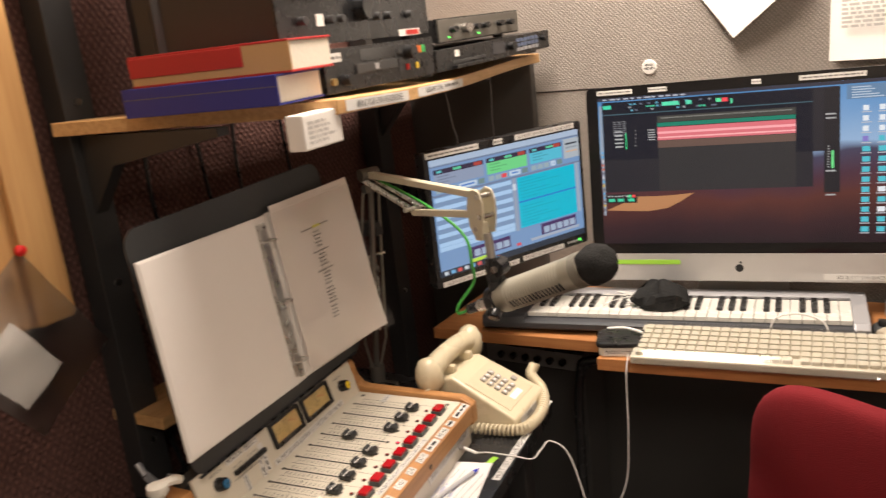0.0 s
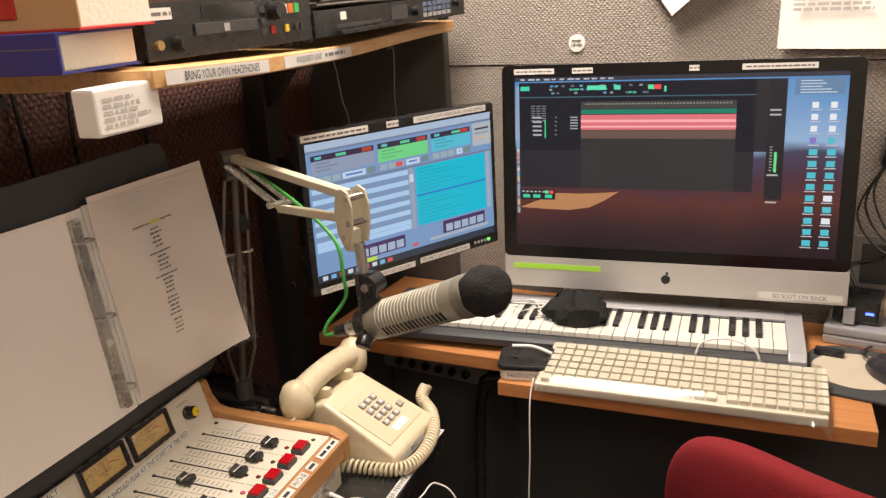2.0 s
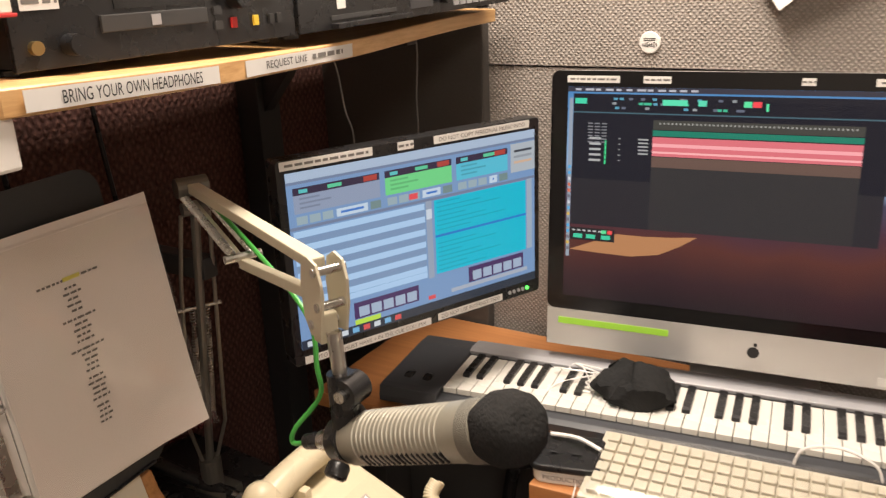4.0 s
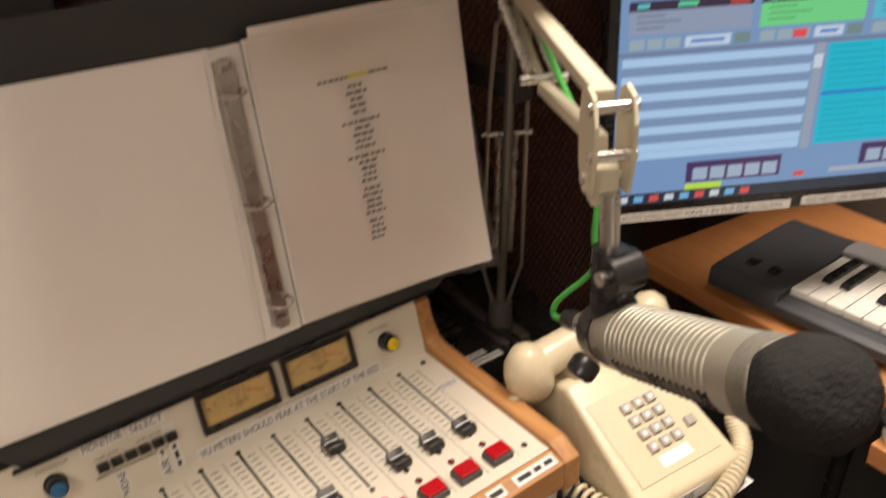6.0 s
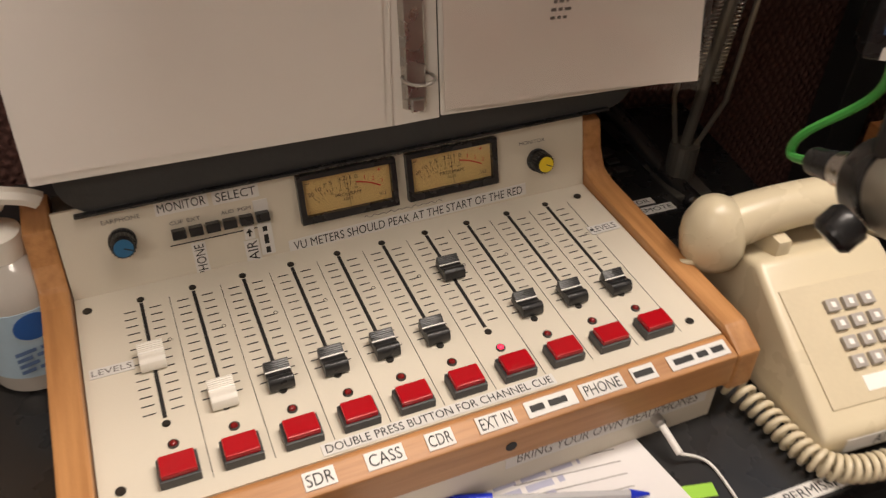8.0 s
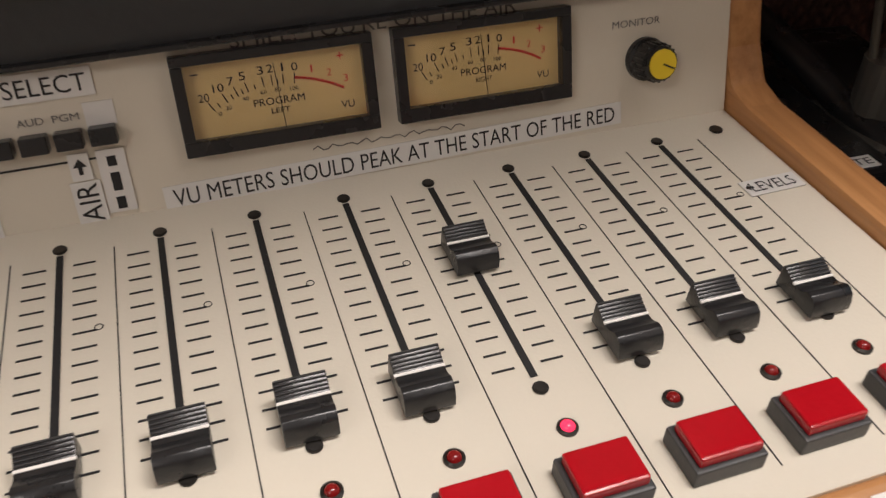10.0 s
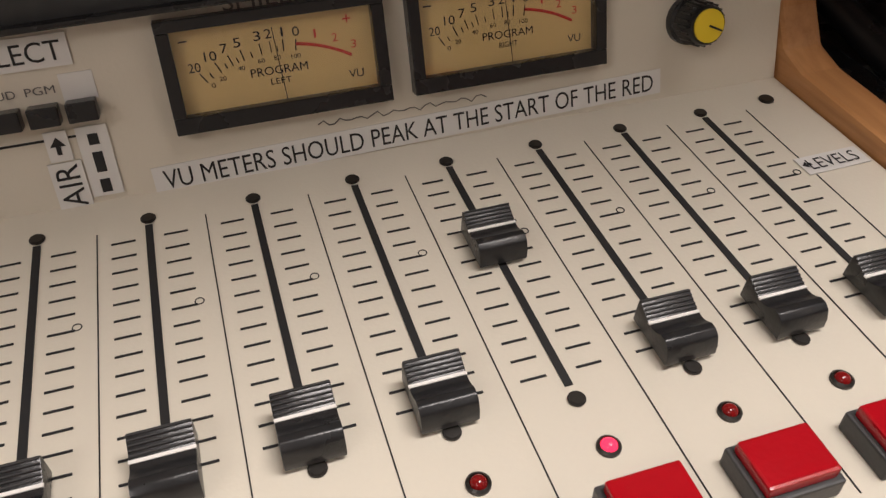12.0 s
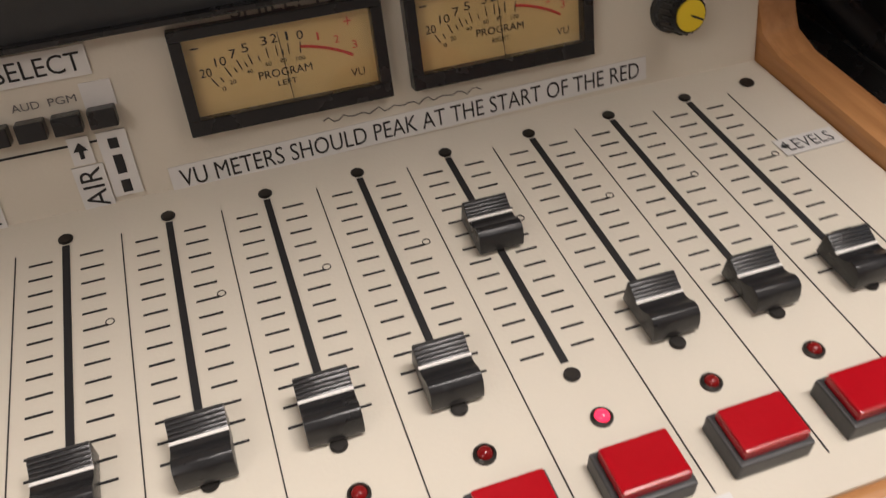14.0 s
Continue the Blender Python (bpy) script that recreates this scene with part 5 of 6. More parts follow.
part("grille", lathe([(0.0306, 0.284), (0.0312, 0.285), (0.0312, 0.303), (0.0306, 0.304)], 40), mat("grille", (0.2, 0.19, 0.16), 0.5, 0.5, 0.5, 300, 0.8, 900), mic, "fine mesh grille")
foam = lathe([(0.027, 0.304), (0.0325, 0.308), (0.0345, 0.318), (0.0345, 0.336), (0.0315, 0.35), (0.023, 0.358), (0.012, 0.361), (0.004, 0.3615)], 48)
for v in foam.verts:
    v.co += 0.0045 * Vector(noise.noise_vector(v.co * 38))
part("windscreen", foam, FOAM, mic, "crumpled black foam windscreen", True, 80)
CL = thing("microphone_clip", "black swivel clip holding the microphone", "clip", pose(0, 0, 0))
mid = A + (B - A) * 0.267
part("socket", tube([SW + Vector((0.004, -0.001, -0.03)), SW + Vector((0.008, -0.004, -0.085))], 0.0135, 20), BLACK_PLASTIC, CL, "", True, 40)
part("swivel", tube([mid + Vector((0.0, 0.012, 0.055)), mid + Vector((0.0, -0.016, 0.055))], 0.016, 20), BLACK_PLASTIC, CL, "", True, 40)
part("neck", tube([SW + Vector((0.008, -0.004, -0.08)), mid + Vector((0, 0, 0.05)), mid + Vector((0, 0, 0.028))], 0.014, 14), BLACK_PLASTIC, CL, "", True)
part("swivel_bolt", tube([mid + Vector((0.0, -0.014, 0.055)), mid + Vector((0, -0.021, 0.055))], 0.006, 12), STEEL, CL, "steel swivel bolt", True)
part("thumb_screw", tube([mid + Vector((0.0, -0.026, -0.012)), mid + Vector((0.0, -0.0285, -0.0145)), mid + Vector((0.0, -0.036, -0.022)), mid + Vector((0.0, -0.038, -0.024))], 0.011, 20, [0.009, 0.0115, 0.0115, 0.009]), BLACK_PLASTIC, CL, "black thumb screw", True, 40)

# ---- things on the computer desk ----
piano = thing("midi_keyboard", "silver and dark grey music keyboard raised on black feet", "music keyboard", pose(-0.585, 1.657, DZ + 0.0074, 0, 0, 7.2) @ Matrix.Diagonal((1.0, 0.82, 0.52, 1)))
PW = 0.806
for x in (0.02, PW - 0.08):
    part("foot", span(x, x + 0.06, 0.15, 0.22, -0.0141, 0.008, 0.003), BLACK_PLASTIC, piano, "black foot")
part("case", prism([(0.0, 0.012), (0.0, 0.036), (0.012, 0.044), (0.03, 0.046), (0.03, 0.05), (0.19, 0.05), (0.2, 0.074), (0.24, 0.07), (0.24, 0.006), (0.012, 0.0)], 0, PW, "X", 0.002), SLATE, piano, "dark grey case")
part("control_block", prism([(-0.001, 0.03), (0.004, 0.062), (0.02, 0.066), (0.2, 0.0745), (0.2, 0.052), (0.03, 0.05)], 0.0, 0.102, "X", 0.003), SLATE, piano)
for x in (0.035, 0.068):
    part("wheel", cyl(0.02, 0.014, (x, 0.06, 0.055), "X", 24, bevel=0.002), BLACK_PLASTIC, piano, "black control wheel", True)
part("end_cap", prism([(-0.002, 0.012), (-0.002, 0.05), (0.01, 0.07), (0.21, 0.08), (0.242, 0.074), (0.242, 0.004), (0.01, 0.004)], PW - 0.028, PW + 0.002, "X", 0.003), SILVER, piano, "silver end cap")
part("silver_strip", prism([(0.185, 0.066), (0.185, 0.078), (0.2, 0.084), (0.238, 0.079), (0.238, 0.07)], 0.1, PW - 0.028, "X", 0.002), SILVER, piano, "silver rear strip")
kw = (PW - 0.028 - 0.104) / 29
white = box(kw - 0.0012, 0.148, 0.018, (0, 0.074, 0.009), 0.0012)
wk = part("white_key", white, KEY_WHITE, piano)
wk.location = (0.104 + kw / 2, 0.03, 0.051)
bk_mesh = prism([(0.05, 0.0), (0.053, 0.01), (0.06, 0.0125), (0.145, 0.0125), (0.148, 0.0)], -0.0058, 0.0058, "X", 0.001)
bk = part("black_key", bk_mesh, BLACK_PLASTIC, piano)
bk.location = (0.104 + kw, 0.03, 0.069)
for i in range(1, 29):
    o = new("white_key", wk.data)
    o.parent = piano
    o.location = (0.104 + kw * (i + 0.5), 0.03, 0.051)
for i in range(1, 28):
    if i % 7 in (0, 1, 3, 4, 5):
        o = new("black_key", bk.data)
        o.parent = piano
        o.location = (0.104 + kw * (i + 1), 0.03, 0.069)
for x in (0.13, 0.15):
    part("blue_lamp", cyl(0.002, 0.001, (x + 0.03, 0.195, 0.0795), "Z", 10), LED_BLUE, piano, "lit blue lamp")

glove = lathe([(0.02, 0.0), (0.046, 0.003), (0.052, 0.016), (0.044, 0.034), (0.025, 0.047), (0.005, 0.052)], 48)
for v in glove.verts:
    v.co.x *= 1.15
    v.co += (0.02 * Vector(noise.noise_vector(v.co * 34)) + 0.006 * Vector(noise.noise_vector(v.co * 95))) * (1 if v.co.z > 0.004 else 0.3)
    v.co.z = max(v.co.z, 0.0)
solo("black_cloth", glove, FOAM, "crumpled black cloth cover lying on the piano keys", "cloth", pose(-0.2, 1.797, DZ + 0.0425, 0, 0, 10), smooth=True)

kb = thing("computer_keyboard", "cream computer keyboard under a clear plastic cover", "keyboard", pose(0.022, 1.653, DZ, 0, 0, 5.2))
KBM = pose(0, -0.07, 0, 4.5)
part("base", box(0.462, 0.152, 0.016, (0, 0.07, 0.012), 0.003, KBM), KB_CREAM, kb)
rnd = random.Random(2)
for r in range(6):
    x = -0.222
    while x < 0.22:
        w = 0.0185
        if r == 0 and -0.115 < x < 0.0:
            w = 0.12
        if -0.222 + 0.29 < x < -0.222 + 0.302 or -0.222 + 0.362 < x < -0.222 + 0.372:
            x += 0.012
        part("key", box(w - 0.0022, 0.0175, 0.008, (x + w / 2, 0.012 + r * 0.0226, 0.0235), 0.0016, KBM), KB_CREAM, kb)
        x += w + 0.0005
cover = grid_sheet(30, 10, lambda u, v: tuple(KBM @ Vector((-0.238 + 0.476 * u, -0.012 + 0.168 * v, 0.03 + 0.0018 * noise.noise((u * 9, v * 30, 0.0)) - 0.024 * max(0.0, abs(2 * u - 1) - 0.95) * 20 - 0.024 * max(0.0, abs(2 * v - 1) - 0.85) * 6.6))))
cv = part("plastic_cover", cover, glass("cover_film", (0.95, 0.94, 0.92), 0.16, 0.14), kb, "crinkled clear plastic cover", True, 80)
cv.visible_shadow = False
part("cable_loop", tube(smooth_path([(0.02, 0.085, 0.012), (0.03, 0.09, 0.05), (0.075, 0.092, 0.062), (0.12, 0.09, 0.045), (0.13, 0.085, 0.01)], 8), 0.0022, 6), WHITE_WIRE, kb)

hub = thing("usb_hub", "small black hub with a white rim labelled production", "hub", pose(-0.243, 1.632, DZ, 0, 0, 14))
part("rim", prism(rounded(0.092, 0.08, 0.018), 0.0, 0.02, "Z", 0.002), WHITE_CAP, hub, "white rim")
part("top", prism(rounded(0.1, 0.088, 0.018), 0.02, 0.03, "Z", 0.003), BLACK_PLASTIC, hub, "black top")
sticker("PRODUCTION", 0.07, 0.013, pose(0.002, -0.0405, 0.01, 90), hub, fill=0.9)
for x in (-0.02, 0.012):
    part("port", box(0.014, 0.004, 0.001, (x, -0.01, 0.0325)), INK, hub)
part("cable_end", tube(smooth_path([(-0.03, 0.03, 0.036), (0.01, 0.02, 0.04), (0.045, 0.0, 0.037)], 6), 0.003, 8), WHITE_WIRE, hub, "white cable end", True)

pad = thing("mouse_pad", "dark grey mouse pad with a round light patch", "mouse pad", pose(0.34, 1.805, DZ, 0, 0, -8))
part("pad", prism(rounded(0.27, 0.2, 0.06), 0.0, 0.006, "Z", 0.002), mat("pad_grey", (0.045, 0.047, 0.05), 0.85, 0, 0.15, 30, 0.3, 500), pad)
part("patch", prism([(-0.045 + 0.075 * math.cos(a), 0.0 + 0.07 * math.sin(a)) for a in [i * math.pi / 16 for i in range(32)]], 0.0062, 0.0068, "Z"), mat("pad_beige", (0.5, 0.44, 0.34), 0.6), pad, "beige printed patch")
part("strap", box(0.05, 0.016, 0.014, (-0.1, 0.045, 0.012), 0.004), BLACK_PLASTIC, pad)
mouse = thing("computer_mouse", "dark computer mouse on the mouse pad", "mouse", pose(0.35, 1.8, DZ + 0.0068, 0, 0, 40))
sh = lathe([(0.03, 0.0), (0.033, 0.008), (0.03, 0.022), (0.02, 0.033), (0.006, 0.037)], 32)
for v in sh.verts:
    v.co.y *= 1.75
    v.co.z *= 1 - 0.25 * v.co.y / 0.06
part("shell", sh, mat("mouse_dark", (0.03, 0.028, 0.034), 0.28), mouse, "", True)
part("scroll_wheel", cyl(0.008, 0.006, (0, 0.03, 0.026), "X", 16), DARK_GREY, mouse)
part("cord", tube(smooth_path([(0, 0.055, 0.01), (0.01, 0.09, 0.008), (0.06, 0.12, 0.0), (0.1, 0.13, -0.004)], 6), 0.002, 6), BLACK_PLASTIC, mouse)
drive = thing("external_drive", "silver and black external drive with a blue light", "drive", pose(0.292, 1.975, DZ, 0, 0, -6))
for i in range(2):
    part("case", box(0.11, 0.1, 0.017, (0, 0, 0.009 + i * 0.0185), 0.004), SILVER, drive)
part("dock", box(0.08, 0.07, 0.05, (-0.005, 0.01, 0.0625), 0.006), BLACK_PLASTIC, drive)
part("plug", box(0.02, 0.014, 0.03, (-0.015, -0.032, 0.055), 0.002), SILVER, drive)
part("blue_lamp", box(0.014, 0.001, 0.005, (0.018, -0.0256, 0.06)), LED_BLUE, drive, "lit blue lamp")
part("cable", tube(smooth_path([(0.0, 0.045, 0.06), (-0.03, 0.06, 0.12), (0.02, 0.07, 0.14), (0.06, 0.07, 0.2)], 8), 0.003, 6), BLACK_PLASTIC, drive)
fold = thing("manila_folder", "tan paper folder leaning at the back of the desk", "folder", pose(0.44, 1.985, DZ, 0, 0, -12))
part("sheet", grid_sheet(8, 6, lambda u, v: (-0.12 + 0.26 * u, -0.08 + 0.13 * v, 0.002 + 0.055 * v + 0.006 * math.sin(3 * u)), 0.002), TAN_PAPER, fold, "", True)
spl = thing("power_cable", "thin black cable lying on the desk", "cable", pose(0, 0, 0))
part("wire", tube(smooth_path([(0.37, 1.9, DZ + 0.004), (0.42, 1.93, DZ + 0.03), (0.5, 1.94, DZ + 0.06), (0.6, 1.9, DZ + 0.02)], 8), 0.0022, 6), BLACK_PLASTIC, spl)

# ---- second microphone at the wall side ----
m2 = thing("stand_microphone", "grey-green microphone hanging from a second spring arm", "microphone", along((0.625, 1.84, 0.968), (0.358, 1.8, 1.013)))
part("body", lathe([(0.02, 0.0), (0.027, 0.01), (0.028, 0.12), (0.03, 0.15), (0.03, 0.22), (0.022, 0.245), (0.006, 0.252)], 32), mat("mic_green", (0.3, 0.31, 0.26), 0.45, 0.3), m2, "", True)
a2 = thing("dark_spring_boom", "dark microphone arm with hung headphones and cables", "microphone arm", pose(0, 0, 0))
part("pole", tube([(0.4, 1.98, DZ), (0.395, 1.99, 0.93), (0.38, 2.0, 1.18)], 0.013, 14), BLACK_STEEL, a2, "", True)
part("arm_bar", tube([(0.38, 2.0, 1.18), (0.52, 1.91, 1.07), (0.63, 1.84, 0.97)], 0.008, 10), BLACK_STEEL, a2)
for z in (1.05, 1.11):
    part("joint", cyl(0.018, 0.03, (0.383, 1.985, z), "Y", 18, bevel=0.002), STEEL, a2, "steel joint", True)
hp = thing("headphones", "black headphones hanging on the grey cloth wall", "headphones", pose(0.37, 2.03, 1.1))
part("band", tube([(0.055 * math.cos(a), 0, 0.05 + 0.06 * math.sin(a)) for a in [math.pi * i / 14 for i in range(15)]], 0.006, 8), BLACK_PLASTIC, hp, "", True)
for s in (-1, 1):
    part("ear_cup", lathe([(0.02, -0.012), (0.036, -0.01), (0.04, 0.0), (0.034, 0.012), (0.015, 0.016)], 28, pose(s * 0.052, 0, 0.03, 0, s * 80, 0)), BLACK_PLASTIC, hp, "", True)
for k in range(3):
    part("lead", tube(smooth_path([(-0.05, -0.01, 0.02), (-0.075 - 0.012 * k, -0.02, -0.05 - 0.02 * k), (-0.04, -0.03, -0.12 - 0.02 * k), (0.01, -0.02, -0.08), (0.03, -0.02, 0.0)], 8), 0.0022, 6), BLACK_PLASTIC, hp, "black lead")
socket = thing("wall_socket_plate", "grey plastic socket plate on the cloth wall", "socket plate", pose(0.31, NY, 0.9))
part("plate", box(0.075, 0.006, 0.11, (0, -0.003, 0), 0.002), mat("plate_grey", (0.2, 0.19, 0.18), 0.5), socket)
part("insert", box(0.05, 0.003, 0.08, (0, -0.0065, 0), 0.001), DARK_GREY, socket)

# ---- on the cloth wall ----
badge = thing("round_badge", "round white badge with dark bars pinned to the cloth wall", "badge", pose(-0.28, NY - 0.003, 1.327, 90))
part("disc", lathe([(0.0175, 0.0), (0.018, 0.002), (0.0165, 0.004), (0.0001, 0.0045)], 32), WHITE_PAPER, badge, "", True)
part("mark", join(*[box(0.0022, 0.004 + 0.002 * (i % 3), 0.0004, (-0.011 + i * 0.0037, -0.003, 0.0048)) for i in range(7)] + [box(0.02, 0.0012, 0.0004, (0, 0.004 + 0.003 * k, 0.0048)) for k in range(2)]), INK, badge)


def pinned(name, x0, x1, z0, z1, label, curl, turn):
    p = thing(name, label, "paper", pose((x0 + x1) / 2, NY - 0.006, z0, 0, turn, 0))
    part("sheet", grid_sheet(10, 10, lambda u, v: ((u - 0.5) * (x1 - x0), -0.002 - curl * (1 - v) ** 2 * (0.6 + 0.4 * math.sin(2 * u)), v * (z1 - z0)), 0.0008), WHITE_PAPER, p, "", True)
    return p


p1 = pinned("pinned_paper", 0.112, 0.338, 1.308, 1.59, "white printed paper pinned to the cloth wall", 0.03, 1)
bars(8, 0.14, 0.07, pose(-0.02, -0.03, 0.1, 90), mat("faint_ink", (0.5, 0.48, 0.46), 0.8), p1)
pinned("curled_paper", -0.1, 0.095, 1.437, 1.66, "white paper corner hanging on the cloth wall", 0.05, -38)

# ---- on the shelf ----
def book(name, label, x0, x1, y0, y1, z0, z1, cover, turn, worn=False):
    b = thing(name, label, "book", pose((x0 + x1) / 2, (y0 + y1) / 2, z0, 0, 0, turn))
    w, d, h = x1 - x0, y1 - y0, z1 - z0
    part("page_block", box(w - 0.005, d - 0.008, h - 0.006, (0, 0.002, h / 2), 0.001), BOOK_PAGES, b, "cream page block")
    part("back_cover", box(w, d, 0.003, (0, 0, 0.0015), 0.0008), cover, b)
    part("front_cover", box(w, d, 0.003, (0, 0, h - 0.0015), 0.0008), cover, b)
    if worn:
        part("spine_board", box(w * 0.72, 0.004, h * 0.62, (-w * 0.14, -d / 2, h * 0.62), 0.0015, pose(0, 0, 0, 0, 0, 0)), cover, b, "torn red spine cloth")
        part("bare_spine", box(w, 0.003, h - 0.004, (0, -d / 2 + 0.0025, h / 2), 0.001), mat("glue_tan", (0.55, 0.34, 0.16), 0.8), b, "bare glued spine")
    else:
        part("spine_board", box(w, 0.004, h, (0, -d / 2, h / 2), 0.0015), cover, b, "blue spine")
        part("spine_line", box(w * 0.98, 0.0006, 0.0012, (0, -d / 2 - 0.0021, h * 0.62)), GREY_INK, b)
    return b


book("blue_book", "thick blue hardback book with cream pages", -0.735, -0.465, 0.92, 1.04, 1.39, 1.432, BOOK_BLUE, 8)
book("red_book", "worn red hardback with a torn spine", -0.725, -0.455, 0.935, 1.06, 1.432, 1.477, BOOK_RED, 10, True)
note = thing("paper_pad", "small white notepaper stack taped under the shelf edge", "paper", pose(-0.447, 0.944, 1.374, 0, 0, 5))
part("pad", box(0.03, 0.098, 0.05, (0.0, 0.052, -0.025), 0.003), WHITE_PAPER, note)
bars(5, 0.07, 0.034, pose(0.0154, 0.048, -0.026, 90, 0, 90), mat("faint_ink", (0.5, 0.48, 0.46)), note)

speaker = thing("loudspeaker", "black loudspeaker standing at the back of the shelf", "loudspeaker", pose(-0.76, 1.12, 1.392, 0, 0, 60))
part("cabinet", box(0.2, 0.2, 0.34, (0, 0, 0.17), 0.006), BLACK_MATT, speaker)
part("cone", lathe([(0.07, 0.0), (0.066, 0.004), (0.02, -0.02), (0.018, -0.01), (0.001, -0.006)], 32, pose(0, -0.1, 0.11, 90)), DARK_GREY, speaker, "dark speaker cone", True)


def rack_unit(name, label, a, b, h, depth, z):
    """A rack box whose front runs from plan point a to b."""
    d = Vector((b[0] - a[0], b[1] - a[1]))
    u = thing(name, label, "audio unit", pose(a[0], a[1], z, 0, 0, math.degrees(math.atan2(d.y, d.x))))
    part("case", span(0.004, d.length - 0.004, 0.004, depth, 0.003, h - 0.001, 0.002), BLACK_STEEL, u)
    part("front_panel", span(0, d.length, 0, 0.005, 0.0, h, 0.001), BLACK_PLASTIC, u, "black front panel")
    for x in (0.02, d.length - 0.02):
        part("foot", cyl(0.012, 0.008, (x, 0.04, -0.004), "Z", 16), BLACK_PLASTIC, u)
    return u, d.length


cd, L = rack_unit("disc_recorder", "black rack disc recorder with coloured buttons", (-0.492, 1.088), (-0.516, 1.502), 0.083, 0.28, 1.388)
cd.matrix_world = cd.matrix_world @ Matrix.Diagonal((0.876, 1, 0.82, 1))
part("tray", span(0.1, 0.25, -0.003, 0, 0.03, 0.048, 0.001), DARK_GREY, cd, "disc tray")
part("tray_mark", span(0.165, 0.178, -0.0036, -0.003, 0.033, 0.045), SILVER, cd)
part("display", span(0.12, 0.25, -0.0008, 0, 0.053, 0.075), mat("black_glass", (0.006, 0.006, 0.007)), cd)
part("phones_jack", join(cyl(0.007, 0.006, (0.022, -0.002, 0.022), "Y", 18)), BRASS, cd, "brass headphone socket")
part("level_knob", cyl(0.011, 0.014, (0.06, -0.007, 0.022), "Y", 20, bevel=0.001), BLACK_PLASTIC, cd, "", True)
part("jog_knob", cyl(0.015, 0.016, (0.3, -0.008, 0.058), "Y", 24, bevel=0.001), BLACK_PLASTIC, cd, "large black knob", True)
for i, c in enumerate(((0.75, 0.72, 0.65), (0.7, 0.16, 0.03), (0.05, 0.4, 0.1))):
    part("button", span(0.325 + i * 0.018, 0.338 + i * 0.018, -0.003, 0, 0.052, 0.068, 0.0006), mat("btn_colour_%d" % i, c, 0.5), cd, "coloured square button")
for x, c in ((0.29, (0.55, 0.03, 0.03)), (0.33, (0.7, 0.5, 0.05)), (0.36, (0.03, 0.03, 0.03)), (0.375, (0.03, 0.03, 0.03))):
    part("button", span(x, x + 0.009, -0.003, 0, 0.02, 0.033, 0.0006), mat("btn_low_%d" % int(x * 1000), c, 0.5), cd)
sticker("", 0.042, 0.017, pose(0.035, -0.0003, 0.066, 90), cd, GREY_INK, 0.5)
for k in range(3):
    part("slim_button", span(0.262, 0.275, -0.002, 0, 0.02 + k * 0.018, 0.03 + k * 0.018), DARK_GREY, cd)
deck, L = rack_unit("cassette_deck", "black rack tape deck with a large knob", (-0.495, 1.0), (-0.515, 1.494), 0.13, 0.28, 1.464)
deck.matrix_world = deck.matrix_world @ Matrix.Diagonal((0.9, 1, 0.9, 1))
part("big_knob", cyl(0.021, 0.02, (0.24, -0.01, 0.055), "Y", 28, bevel=0.002), BLACK_PLASTIC, deck, "large black knob", True)
for x in (0.06, 0.14, 0.17, 0.29, 0.33, 0.41):
    part("small_knob", cyl(0.007, 0.012, (x, -0.006, 0.04), "Y", 16), DARK_GREY, deck, "", True)
part("white_tag", span(0.105, 0.125, -0.0012, 0, 0.03, 0.05), WHITE_PAPER, deck, "white paper tag")
part("window", span(0.03, 0.19, -0.001, 0, 0.075, 0.12), mat("black_glass", (0.006, 0.006, 0.007)), deck)
tags = part("red_tags", span(0.37, 0.45, -0.002, 0, -0.001, 0.012), WHITE_PAPER, deck, "red and white tape tags")
part("red_print", span(0.395, 0.445, -0.0026, -0.002, 0.001, 0.01), RED_INK, tags)
sd, L = rack_unit("solid_state_recorder", "slim black rack recorder with small keys", (-0.51, 1.455), (-0.502, 1.911), 0.046, 0.2, 1.388)
sd.matrix_world = sd.matrix_world @ pose(0, 0, 0, 0, -1.2, 0) @ Matrix.Diagonal((1.16, 1, 0.9, 1))
part("slot", span(0.05, 0.17, -0.002, 0, 0.012, 0.018, 0.0004), DARK_GREY, sd)
part("lower_lip", span(0.05, 0.19, -0.012, 0, 0.001, 0.008, 0.001), BLACK_PLASTIC, sd)
part("white_tag", span(0.062, 0.076, -0.001, 0, 0.026, 0.04), WHITE_PAPER, sd, "white paper tag")
part("display", span(0.2, 0.25, -0.001, 0, 0.012, 0.038), mat("grey_glass", (0.05, 0.05, 0.055), 0.2), sd)
for r in range(3):
    for c in range(6):
        part("small_key", span(0.3 + c * 0.017, 0.312 + c * 0.017, -0.002, 0, 0.008 + r * 0.011, 0.016 + r * 0.011), SILVER if r == 0 else mat("blue_grey", (0.12, 0.16, 0.26), 0.5), sd)
part("knob", cyl(0.01, 0.012, (0.275, -0.006, 0.024), "Y", 18), BLACK_PLASTIC, sd, "", True)
part("knob", cyl(0.008, 0.01, (0.425, -0.005, 0.028), "Y", 18), BLACK_PLASTIC, sd, "", True)
pre, L = rack_unit("microphone_preamp", "small grey preamplifier with a row of knobs", (-0.53, 1.5), (-0.525, 1.766), 0.055, 0.16, 1.44)
pre.matrix_world = pre.matrix_world @ pose(0, 0, 0, 0, -0.8, 0) @ Matrix.Diagonal((1.36, 1, 0.87, 1))
part("face", span(0.003, L - 0.003, -0.003, 0, 0.003, 0.052, 0.001), mat("preamp_grey", (0.16, 0.15, 0.13), 0.4, 0.5), pre, "grey metal face")
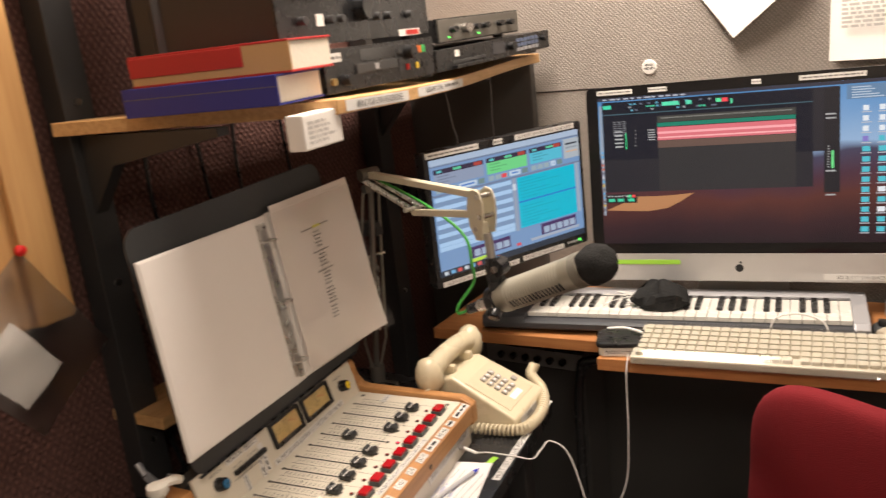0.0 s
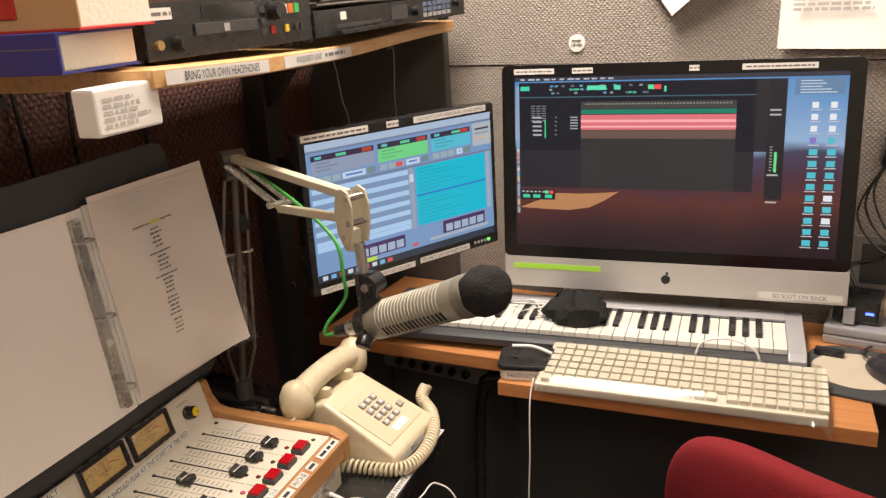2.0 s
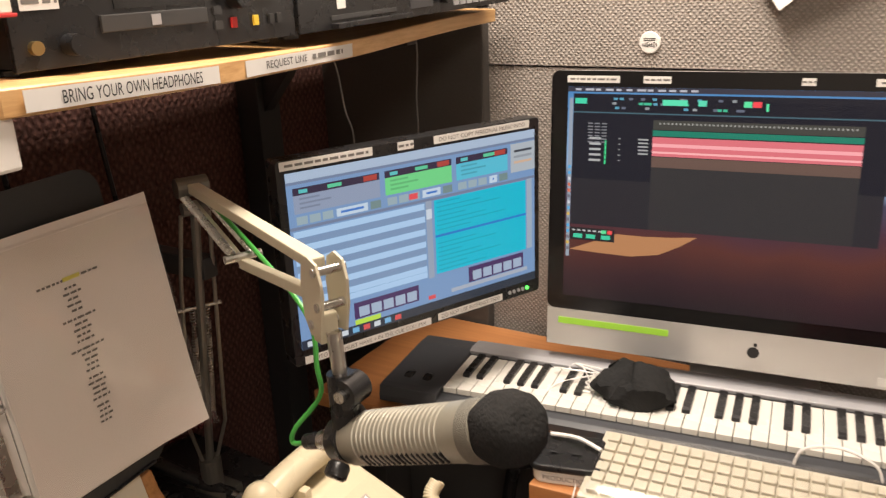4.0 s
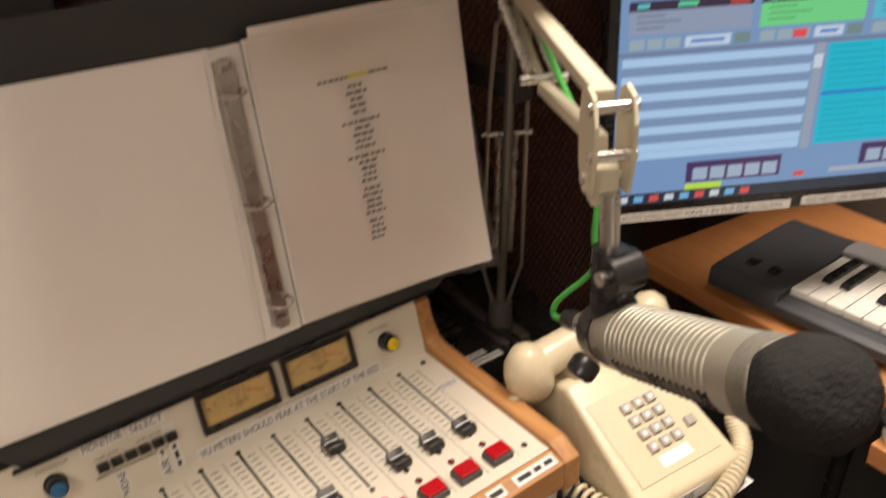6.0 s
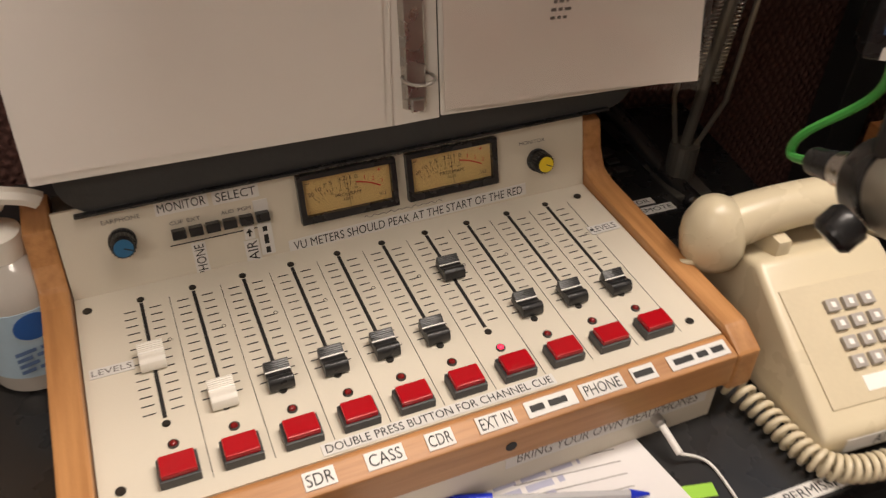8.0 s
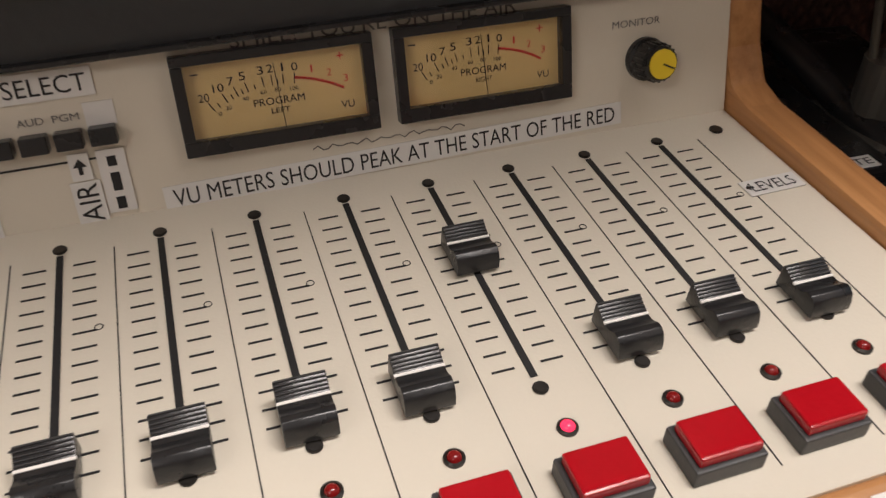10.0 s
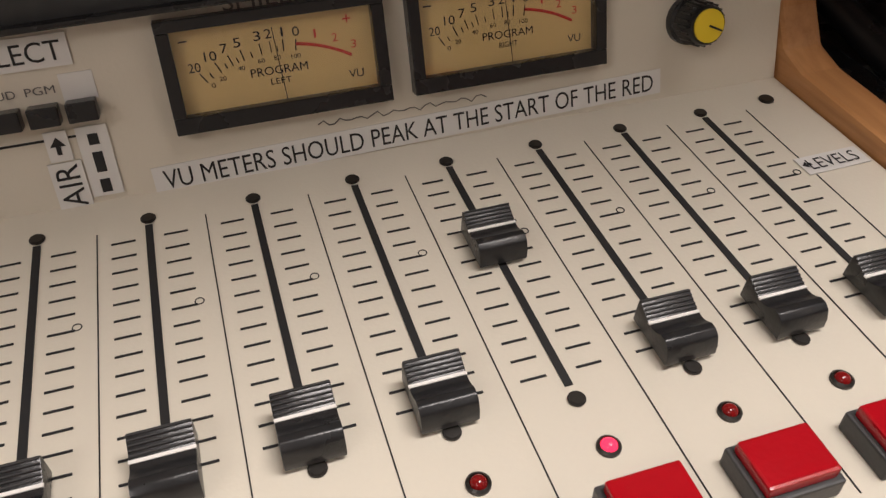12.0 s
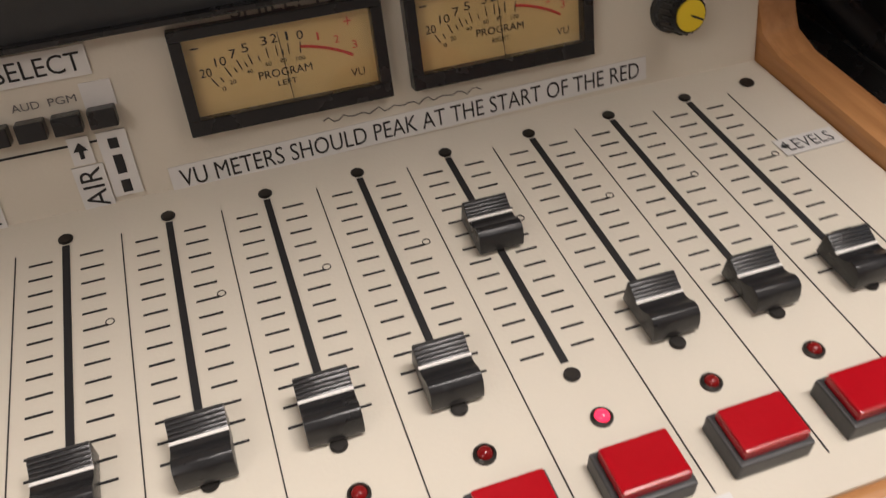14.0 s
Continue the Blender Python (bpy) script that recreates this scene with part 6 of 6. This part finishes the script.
for i, x in enumerate((0.04, 0.08, 0.11, 0.14, 0.19, 0.225)):
    part("knob", cyl(0.011 if i == 1 else 0.007, 0.014, (x, -0.009, 0.028), "Y", 18), BLACK_PLASTIC if i != 1 else STEEL, pre, "", True)
for x in (0.03, 0.12):
    part("green_lamp", cyl(0.002, 0.002, (x, -0.004, 0.012), "Y", 10), LED_GREEN, pre, "lit green lamp")
for top, foot in (((-0.600, 1.616, 1.36), (-0.600, 1.660, 1.224)), ((-0.600, 1.843, 1.365), (-0.600, 1.838, 1.205))):
    top, foot = Vector(top), Vector(foot)
    w = thing("hanging_wire", "thin grey wire hanging below the shelf", "cable", pose(0, 0, 0))
    part("wire", tube(smooth_path([top, top.lerp(foot, 0.3) + Vector((0, 0.004, 0.004)), top.lerp(foot, 0.7) + Vector((0, -0.002, 0)), foot, foot + Vector((-0.02, 0.02, -0.1))], 6), 0.0013, 6), mat("wire_grey", (0.2, 0.19, 0.18), 0.5), w)

# ---- along the brown wall ----
frame_board = thing("wooden_door_frame", "light varnished wooden board on the brown wall", "door frame", pose(0, 0, 0))
part("panel", span(WX, WX + 0.03, 0.1, 0.878, 1.08, 2.15, 0.003), DOOR_WOOD, frame_board)
part("moulding", span(WX + 0.03, WX + 0.045, 0.8, 0.865, 1.08, 2.15, 0.004), DOOR_WOOD, frame_board)
ledge = thing("wooden_ledge", "short pine ledge on the brown wall behind the console", "ledge", pose(0, 0, 0))
part("board", span(WX, -0.82, 0.92, 1.35, 0.855, 0.877, 0.002), SHELF_WOOD, ledge)
bag = thing("plastic_bag", "clear plastic bag with white paper hanging from a red pin", "bag", pose(WX + 0.052, 0.79, 1.213, 0, 0, 0))
corners = ((0.0, 0.0), (0.118, -0.19), (-0.03, -0.3), (-0.17, -0.12))


def bag_point(u, v, bulge):
    a, b2, c, d = [Vector((0, q[0], q[1])) for q in corners]
    p = (a * (1 - u) + b2 * u) * (1 - v) + (d * (1 - u) + c * u) * v
    p.x += bulge * math.sin(math.pi * u) * math.sin(math.pi * v) + 0.002 * math.sin(14 * u + 5 * v)
    return p


film = part("film", grid_sheet(14, 14, lambda u, v: bag_point(u, v, 0.03)), glass("bag_film", (0.8, 0.78, 0.77), 0.3, 0.35), bag, "clear plastic film", True, 80)
film.visible_shadow = False
part("back_film", grid_sheet(8, 8, lambda u, v: bag_point(u, v, 0.004)), FILM, bag, "", True, 80)
part("paper", grid_sheet(6, 6, lambda u, v: bag_point(0.25 + 0.5 * u, 0.45 + 0.45 * v, 0.014), 0.001), WHITE_PAPER, bag, "folded white paper")
part("red_pin", lathe([(0.005, 0.0), (0.009, 0.003), (0.008, 0.01), (0.003, 0.013)], 18, pose(0.002, 0, 0, 0, 90, 0)), mat("pin_red", (0.7, 0.02, 0.02), 0.4), bag, "red push pin", True)
for k, y in enumerate((0.93, 1.1, 1.22, 1.33, 1.47)):
    c = thing("wall_cable", "black cable hanging along the brown wall", "cable", pose(0, 0, 0))
    part("wire", tube(smooth_path([(WX + 0.012, y, 1.36), (WX + 0.014, y + 0.01 * (-1) ** k, 1.2), (WX + 0.02, y + 0.03, 1.0), (WX + 0.03, y + 0.06, 0.85), (WX + 0.05, y + 0.08, TZ + 0.004)], 8), 0.004, 6), BLACK_PLASTIC, c)
valve = thing("wall_hook", "grey metal hook at the foot of the upright", "hook", pose(-0.87, 0.9, 0.74))
part("body", tube(smooth_path([(0, 0, 0.03), (0.01, 0.01, 0.01), (0.025, 0.02, 0.0), (0.03, 0.03, 0.02)], 6), 0.008, 8), SILVER, valve, "", True)
part("stem", tube([(0, 0, 0.03), (-0.015, 0.0, 0.05)], 0.006, 8), SILVER, valve)

# ---- under the desk ----
ru, L = rack_unit("rack_mixer", "grey rack unit with a row of black knobs under the desk", (-0.69, 1.85), (-0.412, 1.83), 0.05, 0.14, 0.617)
part("face", span(0.003, L - 0.003, -0.003, 0, 0.003, 0.047, 0.001), mat("rack_grey", (0.2, 0.2, 0.2), 0.5, 0.2), ru, "dark grey face")
for i in range(6):
    part("knob", cyl(0.009, 0.012, (0.05 + i * 0.035, -0.007, 0.024), "Y", 18), BLACK_PLASTIC, ru, "", True)
part("support", span(0.01, L - 0.01, 0.02, 0.13, -0.617, -0.008), BLACK_MATT, ru)
rest = thing("steel_stand", "black tubular steel stand below the desk", "stand", pose(0, 0, 0))
part("tube", tube(smooth_path([(-0.2, 1.78, 0.69), (-0.35, 1.73, 0.7), (-0.38, 1.725, 0.66), (-0.385, 1.71, 0.5), (-0.37, 1.68, 0.32), (-0.33, 1.66, 0.22), (-0.33, 1.66, 0.02)], 8), 0.011, 12), mat("tube_black", (0.02, 0.02, 0.02), 0.25, 0.4), rest, "", True)
part("foot", span(-0.4, -0.26, 1.6, 1.72, 0, 0.02, 0.004), BLACK_STEEL, rest)

chair = thing("office_chair", "maroon cloth office chair pushed towards the desk", "chair", pose(0.19, 1.4, 0, 0, 0, -14))
bm = bmesh.new()
bmesh.ops.create_uvsphere(bm, u_segments=64, v_segments=32, radius=1)
for v in bm.verts:
    x, y, z = v.co.x, v.co.z, v.co.y
    r = math.hypot(x, z)
    g = (abs(x) ** 3.4 + abs(z) ** 3.4) ** (1 / 3.4) if r > 1e-6 else 1.0
    f = r / g if r > 1e-6 else 1.0
    v.co = Vector((0.23 * x * f, math.copysign(0.04 * abs(y) ** 0.6, y) + 0.06 * x * x, 0.615 + 0.23 * z * f))
bmesh.ops.recalc_face_normals(bm, faces=bm.faces)
bm.transform(pose(0, 0.05, 0.005, 6, 6, 0))
part("backrest", bm, MAROON, chair, "maroon cloth backrest", True, 85)
part("seat", box(0.46, 0.44, 0.07, (0, -0.22, 0.4), 0.03), MAROON, chair, "maroon cloth seat", True, 60)
part("post", cyl(0.025, 0.33, (0, -0.2, 0.2), seg=20), BLACK_STEEL, chair)
part("back_stay", span(-0.03, 0.03, -0.02, 0.02, 0.33, 0.52, 0.004), BLACK_STEEL, chair)
for i in range(5):
    a = 2 * math.pi * i / 5
    leg = part("leg", tube([(0, -0.2, 0.07), (0.28 * math.cos(a), -0.2 + 0.28 * math.sin(a), 0.06)], 0.016, 8), BLACK_PLASTIC, chair)
    part("castor", cyl(0.025, 0.04, (0.28 * math.cos(a), -0.2 + 0.28 * math.sin(a), 0.026), "X", 16), BLACK_PLASTIC, leg)
